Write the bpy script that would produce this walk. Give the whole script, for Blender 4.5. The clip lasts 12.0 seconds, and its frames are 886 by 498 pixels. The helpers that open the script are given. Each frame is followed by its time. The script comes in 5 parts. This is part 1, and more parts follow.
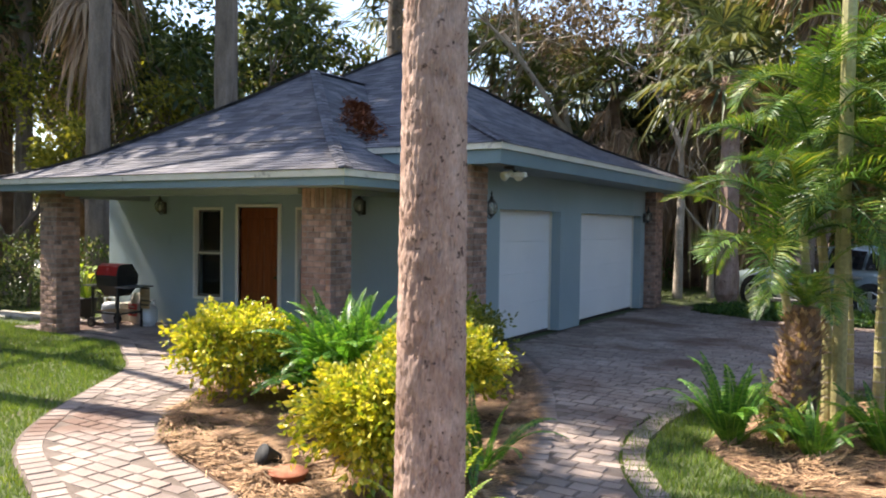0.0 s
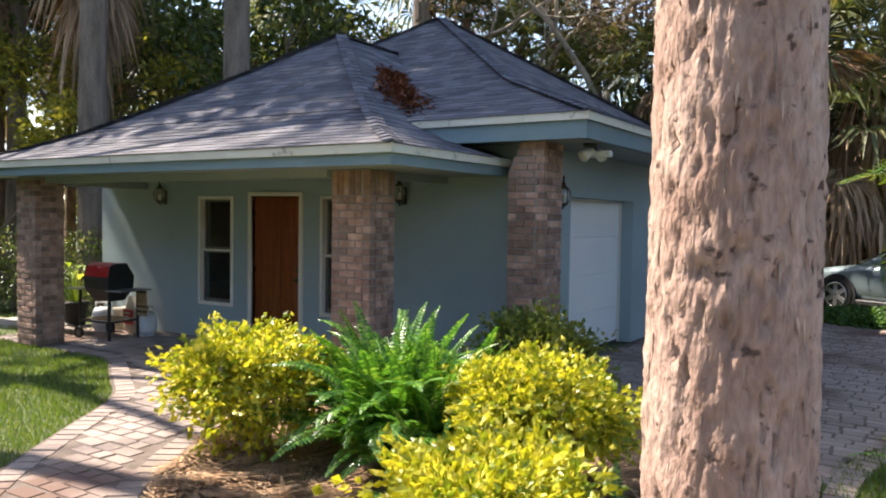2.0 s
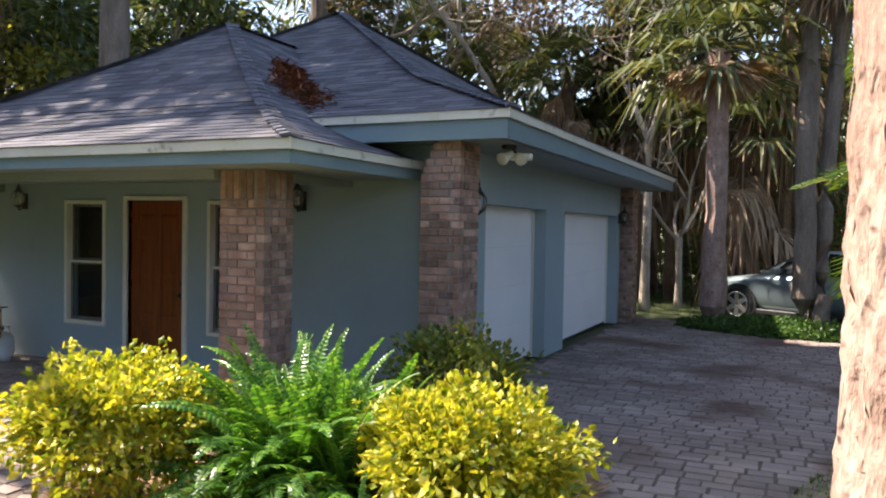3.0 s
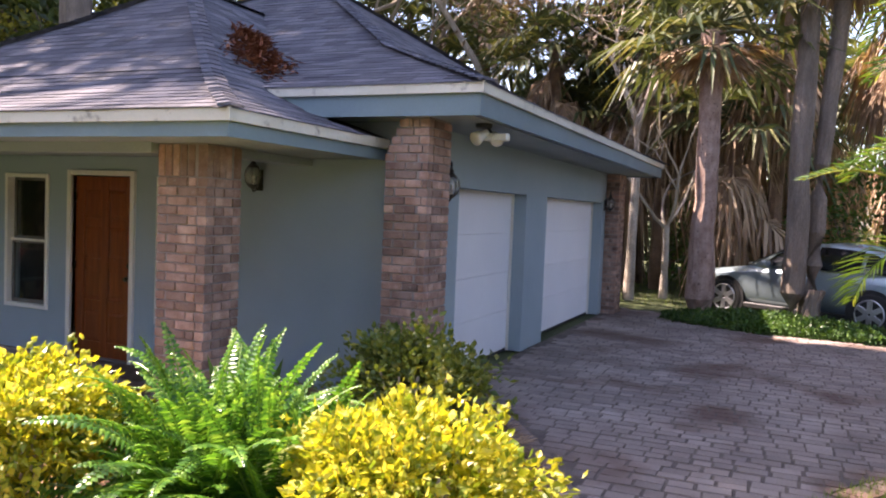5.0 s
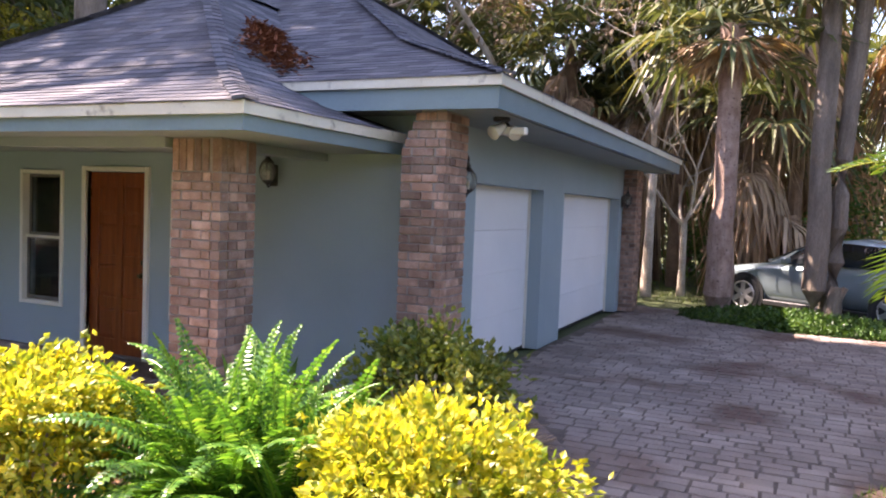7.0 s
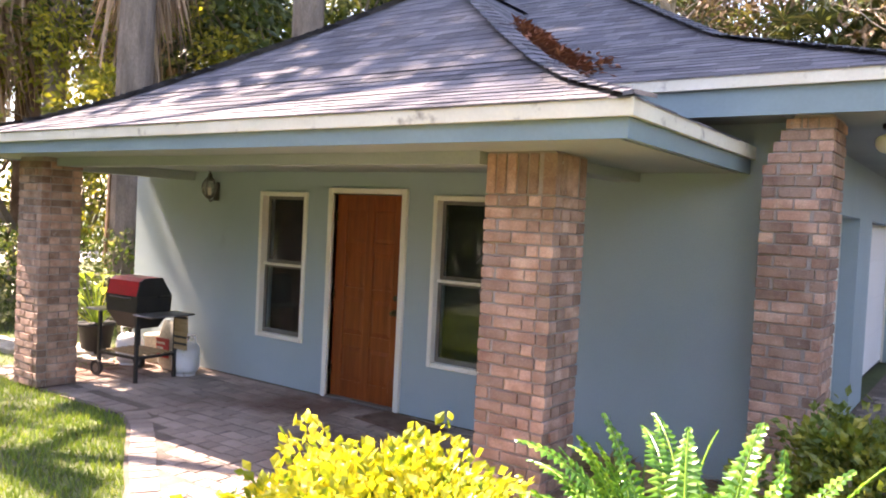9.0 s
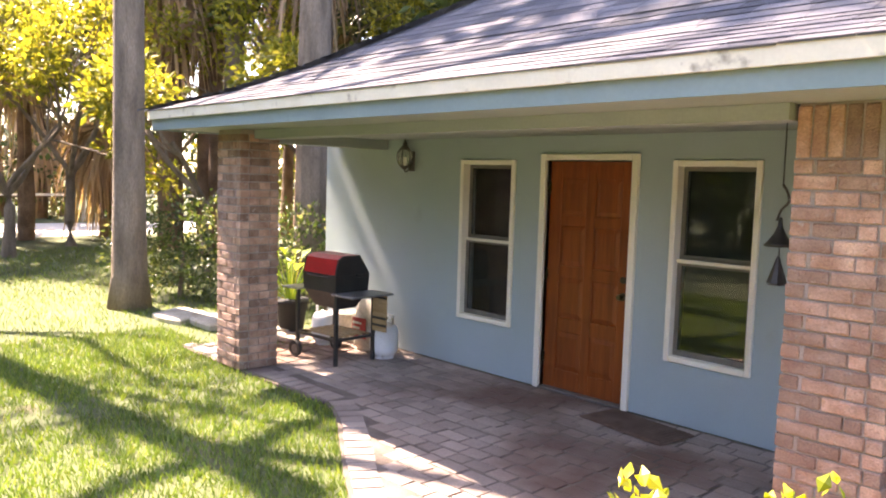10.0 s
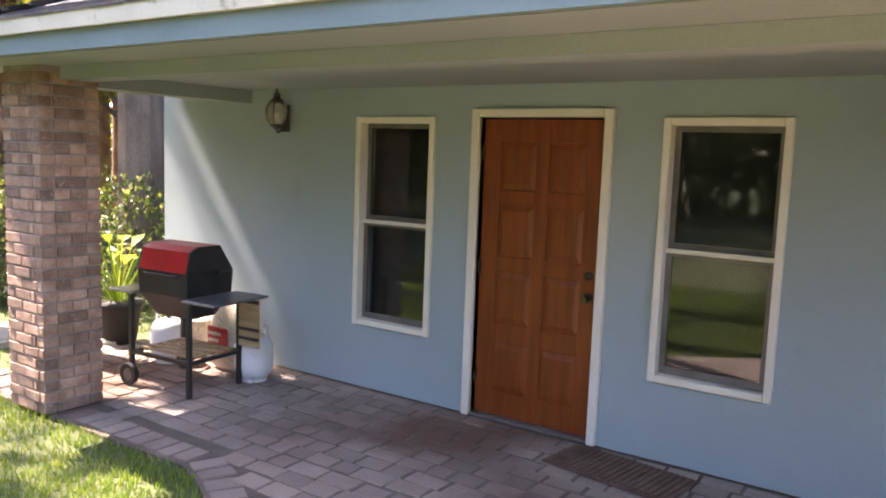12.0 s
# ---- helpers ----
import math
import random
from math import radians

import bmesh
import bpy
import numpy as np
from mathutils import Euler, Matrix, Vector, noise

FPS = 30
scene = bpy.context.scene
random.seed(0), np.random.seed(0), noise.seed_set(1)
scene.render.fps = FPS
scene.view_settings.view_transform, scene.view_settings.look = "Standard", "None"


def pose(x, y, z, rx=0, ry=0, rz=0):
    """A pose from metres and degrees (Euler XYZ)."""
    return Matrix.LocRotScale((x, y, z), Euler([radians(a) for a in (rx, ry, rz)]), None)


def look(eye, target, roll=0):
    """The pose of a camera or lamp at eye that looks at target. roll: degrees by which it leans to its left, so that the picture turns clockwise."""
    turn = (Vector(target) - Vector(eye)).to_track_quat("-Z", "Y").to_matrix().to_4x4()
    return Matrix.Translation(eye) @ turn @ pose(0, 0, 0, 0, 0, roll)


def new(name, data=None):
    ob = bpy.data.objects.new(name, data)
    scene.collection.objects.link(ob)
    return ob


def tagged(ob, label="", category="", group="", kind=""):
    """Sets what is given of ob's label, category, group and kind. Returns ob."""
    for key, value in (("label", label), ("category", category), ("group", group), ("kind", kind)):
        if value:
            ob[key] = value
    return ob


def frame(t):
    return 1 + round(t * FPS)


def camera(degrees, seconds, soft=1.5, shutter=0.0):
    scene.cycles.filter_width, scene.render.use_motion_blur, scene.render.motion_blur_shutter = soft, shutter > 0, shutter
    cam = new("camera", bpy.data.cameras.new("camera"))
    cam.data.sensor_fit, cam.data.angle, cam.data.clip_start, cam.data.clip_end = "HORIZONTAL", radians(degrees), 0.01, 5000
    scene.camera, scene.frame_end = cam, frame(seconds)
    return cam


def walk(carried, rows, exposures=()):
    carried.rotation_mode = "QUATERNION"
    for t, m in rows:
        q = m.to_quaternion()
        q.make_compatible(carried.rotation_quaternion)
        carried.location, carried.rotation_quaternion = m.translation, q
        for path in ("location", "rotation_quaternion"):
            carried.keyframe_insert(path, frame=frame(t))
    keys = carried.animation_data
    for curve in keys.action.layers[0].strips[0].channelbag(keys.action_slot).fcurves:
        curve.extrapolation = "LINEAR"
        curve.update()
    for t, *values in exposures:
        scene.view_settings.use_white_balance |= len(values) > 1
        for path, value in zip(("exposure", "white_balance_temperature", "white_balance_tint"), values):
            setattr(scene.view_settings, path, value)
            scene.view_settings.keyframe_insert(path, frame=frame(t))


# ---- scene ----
cam = camera(59.3, 12.0, 2.0)
PATH = [
    (0, (0.772, 0.338, 1.83), (-0.276, 2.041, 1.766), 0.8),
    (0.5, (0.355, 0.804, 1.751), (-0.738, 2.477, 1.671), 3.4),
    (1, (-0.065, 1.209, 1.728), (-1.17, 2.876, 1.676), 2.5),
    (1.5, (-0.438, 1.536, 1.761), (-1.583, 3.176, 1.775), 1.2),
    (2, (-0.813, 1.815, 1.812), (-1.883, 3.502, 1.729), 0.8),
    (2.5, (-1.095, 2.134, 1.806), (-2.004, 3.912, 1.702), 0.1),
    (3, (-1.332, 2.474, 1.795), (-2.17, 4.289, 1.74), 1.0),
    (3.2, (-1.39, 2.588, 1.803), (-2.23, 4.402, 1.721), 0.5),
    (4.8, (-1.447, 3.121, 1.83), (-2.241, 4.953, 1.719), 2.4),
    (5, (-1.437, 3.162, 1.842), (-2.244, 4.99, 1.739), 2.3),
    (5.5, (-1.417, 3.19, 1.842), (-2.214, 5.023, 1.751), 1.3),
    (6, (-1.388, 3.172, 1.827), (-2.178, 5.007, 1.73), 1.3),
    (6.5, (-1.41, 3.206, 1.828), (-2.214, 5.034, 1.716), 0.7),
    (6.7, (-1.422, 3.22, 1.82), (-2.227, 5.047, 1.708), 1.2),
    (8.3, (-2.605, 3.595, 1.812), (-3.674, 5.284, 1.737), 4.7),
    (8.5, (-2.822, 3.678, 1.824), (-3.927, 5.344, 1.765), 2.3),
    (9, (-3.374, 3.788, 1.822), (-4.537, 5.414, 1.753), 2.8),
    (9.5, (-3.848, 3.916, 1.821), (-5.162, 5.415, 1.656), 1.7),
    (10, (-4.404, 4.067, 1.858), (-5.852, 5.436, 1.681), 1.7),
    (10.5, (-4.808, 4.289, 1.861), (-6.291, 5.611, 1.633), 2.3),
    (11, (-5.19, 4.511, 1.892), (-6.594, 5.894, 1.555), 3.7),
    (11.5, (-5.666, 4.736, 1.837), (-6.927, 6.265, 1.568), 2.6),
    (12, (-6.065, 5.014, 1.783), (-7.18, 6.658, 1.549), 2.1),
]
walk(cam, [(t, look(eye, target, roll)) for t, eye, target, roll in PATH],
     [(0, 1.67, 6600, 14), (3.0, 1.64, 6700, 17), (5.0, 2.15, 6900, 32), (6.5, 2.28, 6900, 32), (8.5, 2.87, 7200, 31), (9.5, 3.05, 7500, 29), (10.8, 3.1, 7450, 29), (11.5, 2.95, 7200, 30), (12, 3.1, 7100, 30)])

# ---- light ----
SUN_WAY = Vector((0.748, 0.095, -1.0)).normalized()
world = bpy.data.worlds.new("world")
scene.world = world
world.use_nodes = True
wn = world.node_tree
sky = wn.nodes.new("ShaderNodeTexSky")
sky.sky_type = "NISHITA"
sky.sun_disc = False
sky.sun_elevation = math.asin(-SUN_WAY.z)
sky.sun_rotation = math.atan2(-SUN_WAY.x, -SUN_WAY.y)
wn.nodes["Background"].inputs[1].default_value = 0.13
wn.links.new(sky.outputs[0], wn.nodes["Background"].inputs[0])
sun = new("sun", bpy.data.lights.new("sun", "SUN"))
sun.data.energy = 5.0
sun.data.angle = radians(0.55)
sun.data.color = (1.0, 0.93, 0.80)
sun.matrix_world = look((-30, -3, 40), Vector((-30, -3, 40)) + SUN_WAY)

# ---- materials ----
def nodes_of(name):
    m = bpy.data.materials.new(name)
    m.use_nodes = True
    t = m.node_tree
    return m, t, t.nodes["Principled BSDF"]


def add(t, kind, **values):
    n = t.nodes.new(kind)
    for k, v in values.items():
        n.inputs[k.replace("_", " ")].default_value = v
    return n


def noise_tex(t, scale, detail=4.0, stretch=None):
    g = t.nodes.new("ShaderNodeNewGeometry")
    n = add(t, "ShaderNodeTexNoise", Scale=scale, Detail=detail)
    if stretch:
        mp = t.nodes.new("ShaderNodeMapping")
        mp.inputs["Scale"].default_value = stretch
        t.links.new(g.outputs["Position"], mp.inputs["Vector"])
        t.links.new(mp.outputs[0], n.inputs["Vector"])
    else:
        t.links.new(g.outputs["Position"], n.inputs["Vector"])
    return n


def ramp(t, source, stops):
    r = t.nodes.new("ShaderNodeValToRGB")
    e = r.color_ramp.elements
    while len(e) < len(stops):
        e.new(0.5)
    for el, (p, c) in zip(e, stops):
        el.position, el.color = p, (*c, 1)
    t.links.new(source, r.inputs[0])
    return r


def mixc(t, fac, a, b, kind="MIX"):
    m = t.nodes.new("ShaderNodeMix")
    m.data_type, m.blend_type = "RGBA", kind
    for sock, v in ((m.inputs[0], fac), (m.inputs[6], a), (m.inputs[7], b)):
        if isinstance(v, (int, float)):
            sock.default_value = v
        elif isinstance(v, tuple):
            sock.default_value = (*v, 1)
        else:
            t.links.new(v, sock)
    return m.outputs[2]


def surface(name, dark, light, scale=3.0, grain=60.0, rough=0.8, bump=0.25, metal=0.0, vary="", spread=0.35, stain=None, stretch=None, rel=None, fleck=0.8):
    """A two-scale surface: large patches between two colours, fine grain, relief; vary: '' | 'object' | 'island'."""
    m, t, b = nodes_of(name)
    big = noise_tex(t, scale, 5.0, stretch)
    col = ramp(t, big.outputs[0], [(0.32, dark), (0.68, light)]).outputs[0]
    fine = noise_tex(t, grain, 3.0, stretch)
    fr = ramp(t, fine.outputs[0], [(0.3, (0.72, 0.72, 0.72)), (0.7, (1.18, 1.18, 1.18))]).outputs[0]
    col = mixc(t, fleck, col, fr, "MULTIPLY")
    if vary:
        src = t.nodes.new("ShaderNodeObjectInfo").outputs["Random"] if vary == "object" else t.nodes.new("ShaderNodeNewGeometry").outputs["Random Per Island"]
        vr = ramp(t, src, [(0.0, (1 - spread,) * 3), (0.5, (1.0, 0.98, 0.97)), (1.0, (1 + spread, 1 + spread * 0.9, 1 + spread * 0.8))]).outputs[0]
        col = mixc(t, 1.0, col, vr, "MULTIPLY")
    if stain:
        st = noise_tex(t, stain[1], 6.0)
        sf = ramp(t, st.outputs[0], [(stain[2], (0, 0, 0)), (stain[2] + 0.14, (1, 1, 1))]).outputs[0]
        col = mixc(t, sf, col, stain[0])
    t.links.new(col, b.inputs["Base Color"])
    b.inputs["Roughness"].default_value = rough
    b.inputs["Metallic"].default_value = metal
    if bump:
        bp = add(t, "ShaderNodeBump", Strength=bump, Distance=0.02 if rel is None else rel)
        t.links.new(fine.outputs[0], bp.inputs["Height"])
        t.links.new(bp.outputs[0], b.inputs["Normal"])
    return m


def leafy(name, dark, light, tip=None, rough=0.45, through_light=0.35, scale=2.5):
    """Leaves that let some light through; each island has its own tone."""
    m, t, b = nodes_of(name)
    isl = t.nodes.new("ShaderNodeNewGeometry").outputs["Random Per Island"]
    stops = [(0.0, dark), (0.75, light)] + ([(1.0, tip)] if tip else [])
    col = ramp(t, isl, stops).outputs[0]
    big = noise_tex(t, scale, 3.0)
    col = mixc(t, 0.7, col, ramp(t, big.outputs[0], [(0.3, (0.6, 0.62, 0.6)), (0.7, (1.25, 1.2, 1.15))]).outputs[0], "MULTIPLY")
    t.links.new(col, b.inputs["Base Color"])
    b.inputs["Roughness"].default_value = rough
    tr = t.nodes.new("ShaderNodeBsdfTranslucent")
    t.links.new(mixc(t, 1.0, col, (1.3, 1.25, 0.6), "MULTIPLY"), tr.inputs[0])
    mx = t.nodes.new("ShaderNodeMixShader")
    mx.inputs[0].default_value = through_light
    t.links.new(b.outputs[0], mx.inputs[1])
    t.links.new(tr.outputs[0], mx.inputs[2])
    t.links.new(mx.outputs[0], t.nodes["Material Output"].inputs[0])
    return m


def plain(name, c, rough=0.5, metal=0.0, bump=0.0):
    lo, hi = tuple(x * 0.86 for x in c), tuple(min(1, x * 1.08) for x in c)
    return surface(name, lo, hi, 6.0, 90.0, rough, bump, metal)


STUCCO = surface("blue_grey_stucco", (0.305, 0.385, 0.41), (0.34, 0.42, 0.445), 1.2, 130.0, 0.9, 0.3, fleck=0.25, stain=((0.27, 0.32, 0.335), 2.3, 0.66))
FASCIA = surface("blue_grey_fascia_paint", (0.165, 0.232, 0.25), (0.195, 0.268, 0.284), 2.0, 40.0, 0.5, 0.03, fleck=0.15)
CREAM = surface("cream_paint", (0.62, 0.58, 0.46), (0.72, 0.68, 0.56), 2.5, 50.0, 0.5, 0.04, stain=((0.24, 0.2, 0.15), 9.0, 0.62), fleck=0.15)
TRIM_WHITE = surface("white_trim_paint", (0.72, 0.69, 0.6), (0.8, 0.77, 0.68), 3.0, 60.0, 0.45, 0.02, fleck=0.12)
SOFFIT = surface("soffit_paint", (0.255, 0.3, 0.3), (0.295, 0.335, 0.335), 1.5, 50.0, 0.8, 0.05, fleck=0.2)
GARAGE_WHITE = surface("white_garage_door_paint", (0.8, 0.81, 0.82), (0.86, 0.865, 0.87), 1.0, 120.0, 0.5, 0.05, fleck=0.12)
SHINGLE = surface("grey_asphalt_shingle", (0.085, 0.087, 0.108), (0.15, 0.145, 0.158), 2.2, 150.0, 0.92, 0.5, vary="island", spread=0.4)
SHINGLE_DECK = surface("dark_shingle_base", (0.05, 0.05, 0.06), (0.08, 0.078, 0.085), 2.0, 90.0, 0.95, 0.3)
BRICK = surface("weathered_brick", (0.29, 0.165, 0.118), (0.47, 0.315, 0.245), 9.0, 110.0, 0.9, 0.55, vary="object", spread=0.42, stain=((0.42, 0.36, 0.32), 22.0, 0.63))
MORTAR = surface("mortar", (0.28, 0.24, 0.21), (0.36, 0.31, 0.28), 8.0, 140.0, 0.95, 0.4)
PAVER = surface("concrete_paver", (0.22, 0.172, 0.148), (0.36, 0.295, 0.255), 1.1, 90.0, 0.88, 0.5, vary="island", spread=0.2, stain=((0.14, 0.082, 0.06), 0.75, 0.515))
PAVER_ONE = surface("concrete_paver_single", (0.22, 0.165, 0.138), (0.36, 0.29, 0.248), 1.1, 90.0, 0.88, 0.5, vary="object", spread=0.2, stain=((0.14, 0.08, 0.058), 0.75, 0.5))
JOINT = surface("sand_joint", (0.1, 0.075, 0.06), (0.18, 0.14, 0.115), 4.0, 160.0, 0.97, 0.5)
LAWN = surface("lawn_soil", (0.045, 0.06, 0.02), (0.09, 0.11, 0.035), 0.7, 60.0, 0.95, 0.6, stain=((0.12, 0.09, 0.06), 1.3, 0.6))
GRASS = leafy("grass_blades", (0.08, 0.15, 0.025), (0.18, 0.27, 0.045), (0.28, 0.31, 0.08), 0.5, 0.3, 0.9)
MULCH = surface("pine_straw_bed", (0.07, 0.035, 0.02), (0.2, 0.115, 0.065), 11.0, 70.0, 0.95, 1.0)
STRAW = surface("pine_straw", (0.26, 0.15, 0.08), (0.5, 0.33, 0.19), 5.0, 60.0, 0.85, 0.2, vary="island", spread=0.5)
DOOR_WOOD = surface("stained_orange_wood", (0.175, 0.036, 0.008), (0.275, 0.066, 0.013), 1.6, 9.0, 0.36, 0.1, stretch=(9, 9, 0.7), fleck=0.5)
PALM_BARK, pbt, pbb = nodes_of("palm_bark")
bark_tone = ramp(pbt, noise_tex(pbt, 5.0, 5.0, (1.6, 1.6, 1.0)).outputs[0], [(0.32, (0.3, 0.19, 0.145)), (0.68, (0.5, 0.36, 0.295))]).outputs[0]
bark_grain = noise_tex(pbt, 42.0, 4.0, (2.2, 2.2, 0.8))
bark_tone = mixc(pbt, 0.75, bark_tone, ramp(pbt, bark_grain.outputs[0], [(0.3, (0.66, 0.62, 0.6)), (0.7, (1.2, 1.17, 1.14))]).outputs[0], "MULTIPLY")
bark_scar = noise_tex(pbt, 26.0, 3.0, (1.0, 1.0, 1.25))
bark_tone = mixc(pbt, ramp(pbt, bark_scar.outputs[0], [(0.62, (0, 0, 0)), (0.7, (1, 1, 1))]).outputs[0], bark_tone, (0.085, 0.05, 0.038))
pbt.links.new(bark_tone, pbb.inputs["Base Color"])
pbb.inputs["Roughness"].default_value = 0.92
bark_relief = add(pbt, "ShaderNodeBump", Strength=0.7, Distance=0.012)
pbt.links.new(bark_grain.outputs[0], bark_relief.inputs["Height"])
pbt.links.new(bark_relief.outputs[0], pbb.inputs["Normal"])
PALM_BARK_FLAKE = surface("palm_bark_flake", (0.28, 0.19, 0.145), (0.47, 0.345, 0.275), 6.0, 50.0, 0.92, 0.6, vary="island", spread=0.3, stretch=(4, 4, 0.6))
BARK = surface("grey_bark", (0.145, 0.11, 0.083), (0.285, 0.22, 0.17), 3.0, 35.0, 0.95, 0.9, stretch=(2, 2, 0.5), rel=0.03)
BARK_RED = surface("reddish_palm_bark", (0.13, 0.075, 0.045), (0.26, 0.16, 0.1), 3.0, 30.0, 0.95, 0.9, rel=0.03)
TWIG = surface("pale_twigs", (0.36, 0.3, 0.24), (0.55, 0.47, 0.39), 3.0, 30.0, 0.9, 0.3)
BLACK_METAL = surface("black_painted_metal", (0.012, 0.012, 0.013), (0.028, 0.027, 0.027), 5.0, 120.0, 0.5, 0.15)
IRON = surface("aged_black_iron", (0.015, 0.014, 0.013), (0.04, 0.035, 0.03), 9.0, 120.0, 0.45, 0.1)
DARK = plain("dark_void", (0.012, 0.012, 0.014), 0.9)

# ---- building helpers ----
class Build:
    """Collects vertices and faces for one mesh."""
    def __init__(self):
        self.v, self.f = [], []

    def quad(self, a, b, c, d):
        n = len(self.v)
        self.v += [a, b, c, d]
        self.f.append((n, n + 1, n + 2, n + 3))
        return self

    def poly(self, pts):
        n = len(self.v)
        self.v += list(pts)
        self.f.append(tuple(range(n, n + len(pts))))
        return self

    def box(self, x0, y0, z0, x1, y1, z1, bevel=0.0, m=None):
        """A box; with a bevel its upright edges and rims are cut."""
        n = len(self.v)
        if bevel <= 0:
            pts = [(x, y, z) for z in (z0, z1) for x, y in ((x0, y0), (x1, y0), (x1, y1), (x0, y1))]
            fs = [(3, 2, 1, 0), (4, 5, 6, 7), (0, 1, 5, 4), (1, 2, 6, 5), (2, 3, 7, 6), (3, 0, 4, 7)]
        else:
            b = bevel
            ring = lambda e, z: [(x0 + e, y0 + b, z), (x0 + b, y0 + e, z), (x1 - b, y0 + e, z), (x1 - e, y0 + b, z), (x1 - e, y1 - b, z), (x1 - b, y1 - e, z), (x0 + b, y1 - e, z), (x0 + e, y1 - b, z)]
            pts = ring(b, z0) + ring(0, z0 + b) + ring(0, z1 - b) + ring(b, z1)
            fs = [tuple(range(7, -1, -1)), tuple(range(24, 32))]
            for k in range(3):
                fs += [(8 * k + i, 8 * k + (i + 1) % 8, 8 * k + 8 + (i + 1) % 8, 8 * k + 8 + i) for i in range(8)]
        if m is not None:
            pts = [tuple(m @ Vector(p)) for p in pts]
        self.v += pts
        self.f += [tuple(n + i for i in q) for q in fs]
        return self

    def tube(self, pts, radii, sides=8, cap=True):
        n = len(self.v)
        pts = [Vector(p) for p in pts]
        for i, p in enumerate(pts):
            d = (pts[min(i + 1, len(pts) - 1)] - pts[max(i - 1, 0)]).normalized()
            u = d.orthogonal().normalized() if abs(d.z) > 0.999 else d.cross(Vector((0, 0, 1))).normalized()
            w = d.cross(u)
            r = radii[i] if isinstance(radii, (list, tuple)) else radii
            for k in range(sides):
                a = 2 * math.pi * k / sides
                self.v.append(tuple(p + u * (r * math.cos(a)) + w * (r * math.sin(a))))
        for i in range(len(pts) - 1):
            for k in range(sides):
                self.f.append((n + i * sides + k, n + i * sides + (k + 1) % sides, n + (i + 1) * sides + (k + 1) % sides, n + (i + 1) * sides + k))
        if cap:
            self.f.append(tuple(n + k for k in range(sides - 1, -1, -1)))
            self.f.append(tuple(n + (len(pts) - 1) * sides + k for k in range(sides)))
        return self

    def lathe(self, profile, sides=20, centre=(0, 0, 0)):
        """Turns (radius, height) pairs round a upright line."""
        return self.tube([(centre[0], centre[1], centre[2] + h + i * 1e-5) for i, (r, h) in enumerate(profile)], [max(r, 1e-4) for r, h in profile], sides)

    def leaf(self, base, way, side, length, width, fold=0.2, droop=0.0):
        """A pointed leaf of two halves folded at its rib."""
        n = len(self.v)
        up = side.cross(way)
        mid = base + way * (length * 0.45) + up * (-fold * width)
        tip = base + way * length - Vector((0, 0, droop * length))
        self.v += [tuple(base), tuple(mid + side * width * 0.5 + up * (fold * width)), tuple(tip), tuple(mid - side * width * 0.5 + up * (fold * width)), tuple(mid)]
        self.f += [(n, n + 1, n + 4), (n + 1, n + 2, n + 4), (n + 4, n + 2, n + 3), (n, n + 4, n + 3)]
        return self

    def mesh(self, name, material, smooth=False):
        me = bpy.data.meshes.new(name)
        me.from_pydata(self.v, [], self.f)
        me.materials.append(material)
        if smooth:
            me.polygons.foreach_set("use_smooth", [True] * len(me.polygons))
        me.update()
        return me


def part(name, bd, material, parent=None, label="", smooth=False):
    me = bd if isinstance(bd, bpy.types.Mesh) else bd.mesh(name, material, smooth)
    ob = new(name, me)
    if parent is not None:
        ob.parent = parent
    if label:
        ob["label"] = label
    return ob


def thing(name, at=(0, 0, 0), label="", category="", group="", kind="", turn=0.0):
    ob = new(name)
    ob.empty_display_size = 0.1
    ob.matrix_basis = pose(*at, 0, 0, turn)
    return tagged(ob, label, category, group, kind)


def structure(name, bd, material, label, category, smooth=False):
    return tagged(part(name, bd, material, smooth=smooth), label, category, kind="structure")


def rnd(a, b):
    return random.uniform(a, b)


def spline(pts, steps=8):
    """A smooth line through points (Catmull-Rom)."""
    pts = [Vector(p) for p in pts]
    ext = [2 * pts[0] - pts[1], *pts, 2 * pts[-1] - pts[-2]]
    out = []
    for i in range(1, len(ext) - 2):
        a, b, c, d = ext[i - 1:i + 3]
        for k in range(steps):
            t = k / steps
            out.append(0.5 * (2 * b + (c - a) * t + (2 * a - 5 * b + 4 * c - d) * t * t + (3 * b - a - 3 * c + d) * t ** 3))
    return out + [pts[-1]]


def inside(x, y, poly):
    hit = False
    for (x0, y0), (x1, y1) in zip(poly, poly[1:] + poly[:1]):
        if (y0 > y) != (y1 > y) and x < (x1 - x0) * (y - y0) / (y1 - y0) + x0:
            hit = not hit
    return hit

# ---- ground ----
flat = lambda pts: [(p[0], p[1]) for p in pts]
WALK_WEST = flat(spline([(-0.5, 0.4, 0), (-2.4, 2.35, 0), (-4.03, 3.18, 0), (-5.3, 3.75, 0), (-6.1, 4.45, 0), (-6.9, 5.5, 0), (-7.6, 6.45, 0), (-8.4, 7.0, 0), (-9.25, 7.55, 0), (-9.62, 7.72, 0)], 6))
WALK_EAST = flat(spline([(-6.2, 7.75, 0), (-6.0, 6.6, 0), (-5.5, 5.6, 0), (-4.75, 4.7, 0), (-3.07, 4.02, 0), (-1.9, 3.6, 0), (-1.0, 2.85, 0), (-0.72, 3.1, 0), (-1.15, 4.1, 0), (-1.7, 4.9, 0), (-1.8, 5.55, 0), (-2.3, 7.0, 0), (-3.2, 8.8, 0), (-4.2, 10.2, 0), (-4.58, 10.5, 0)], 6))
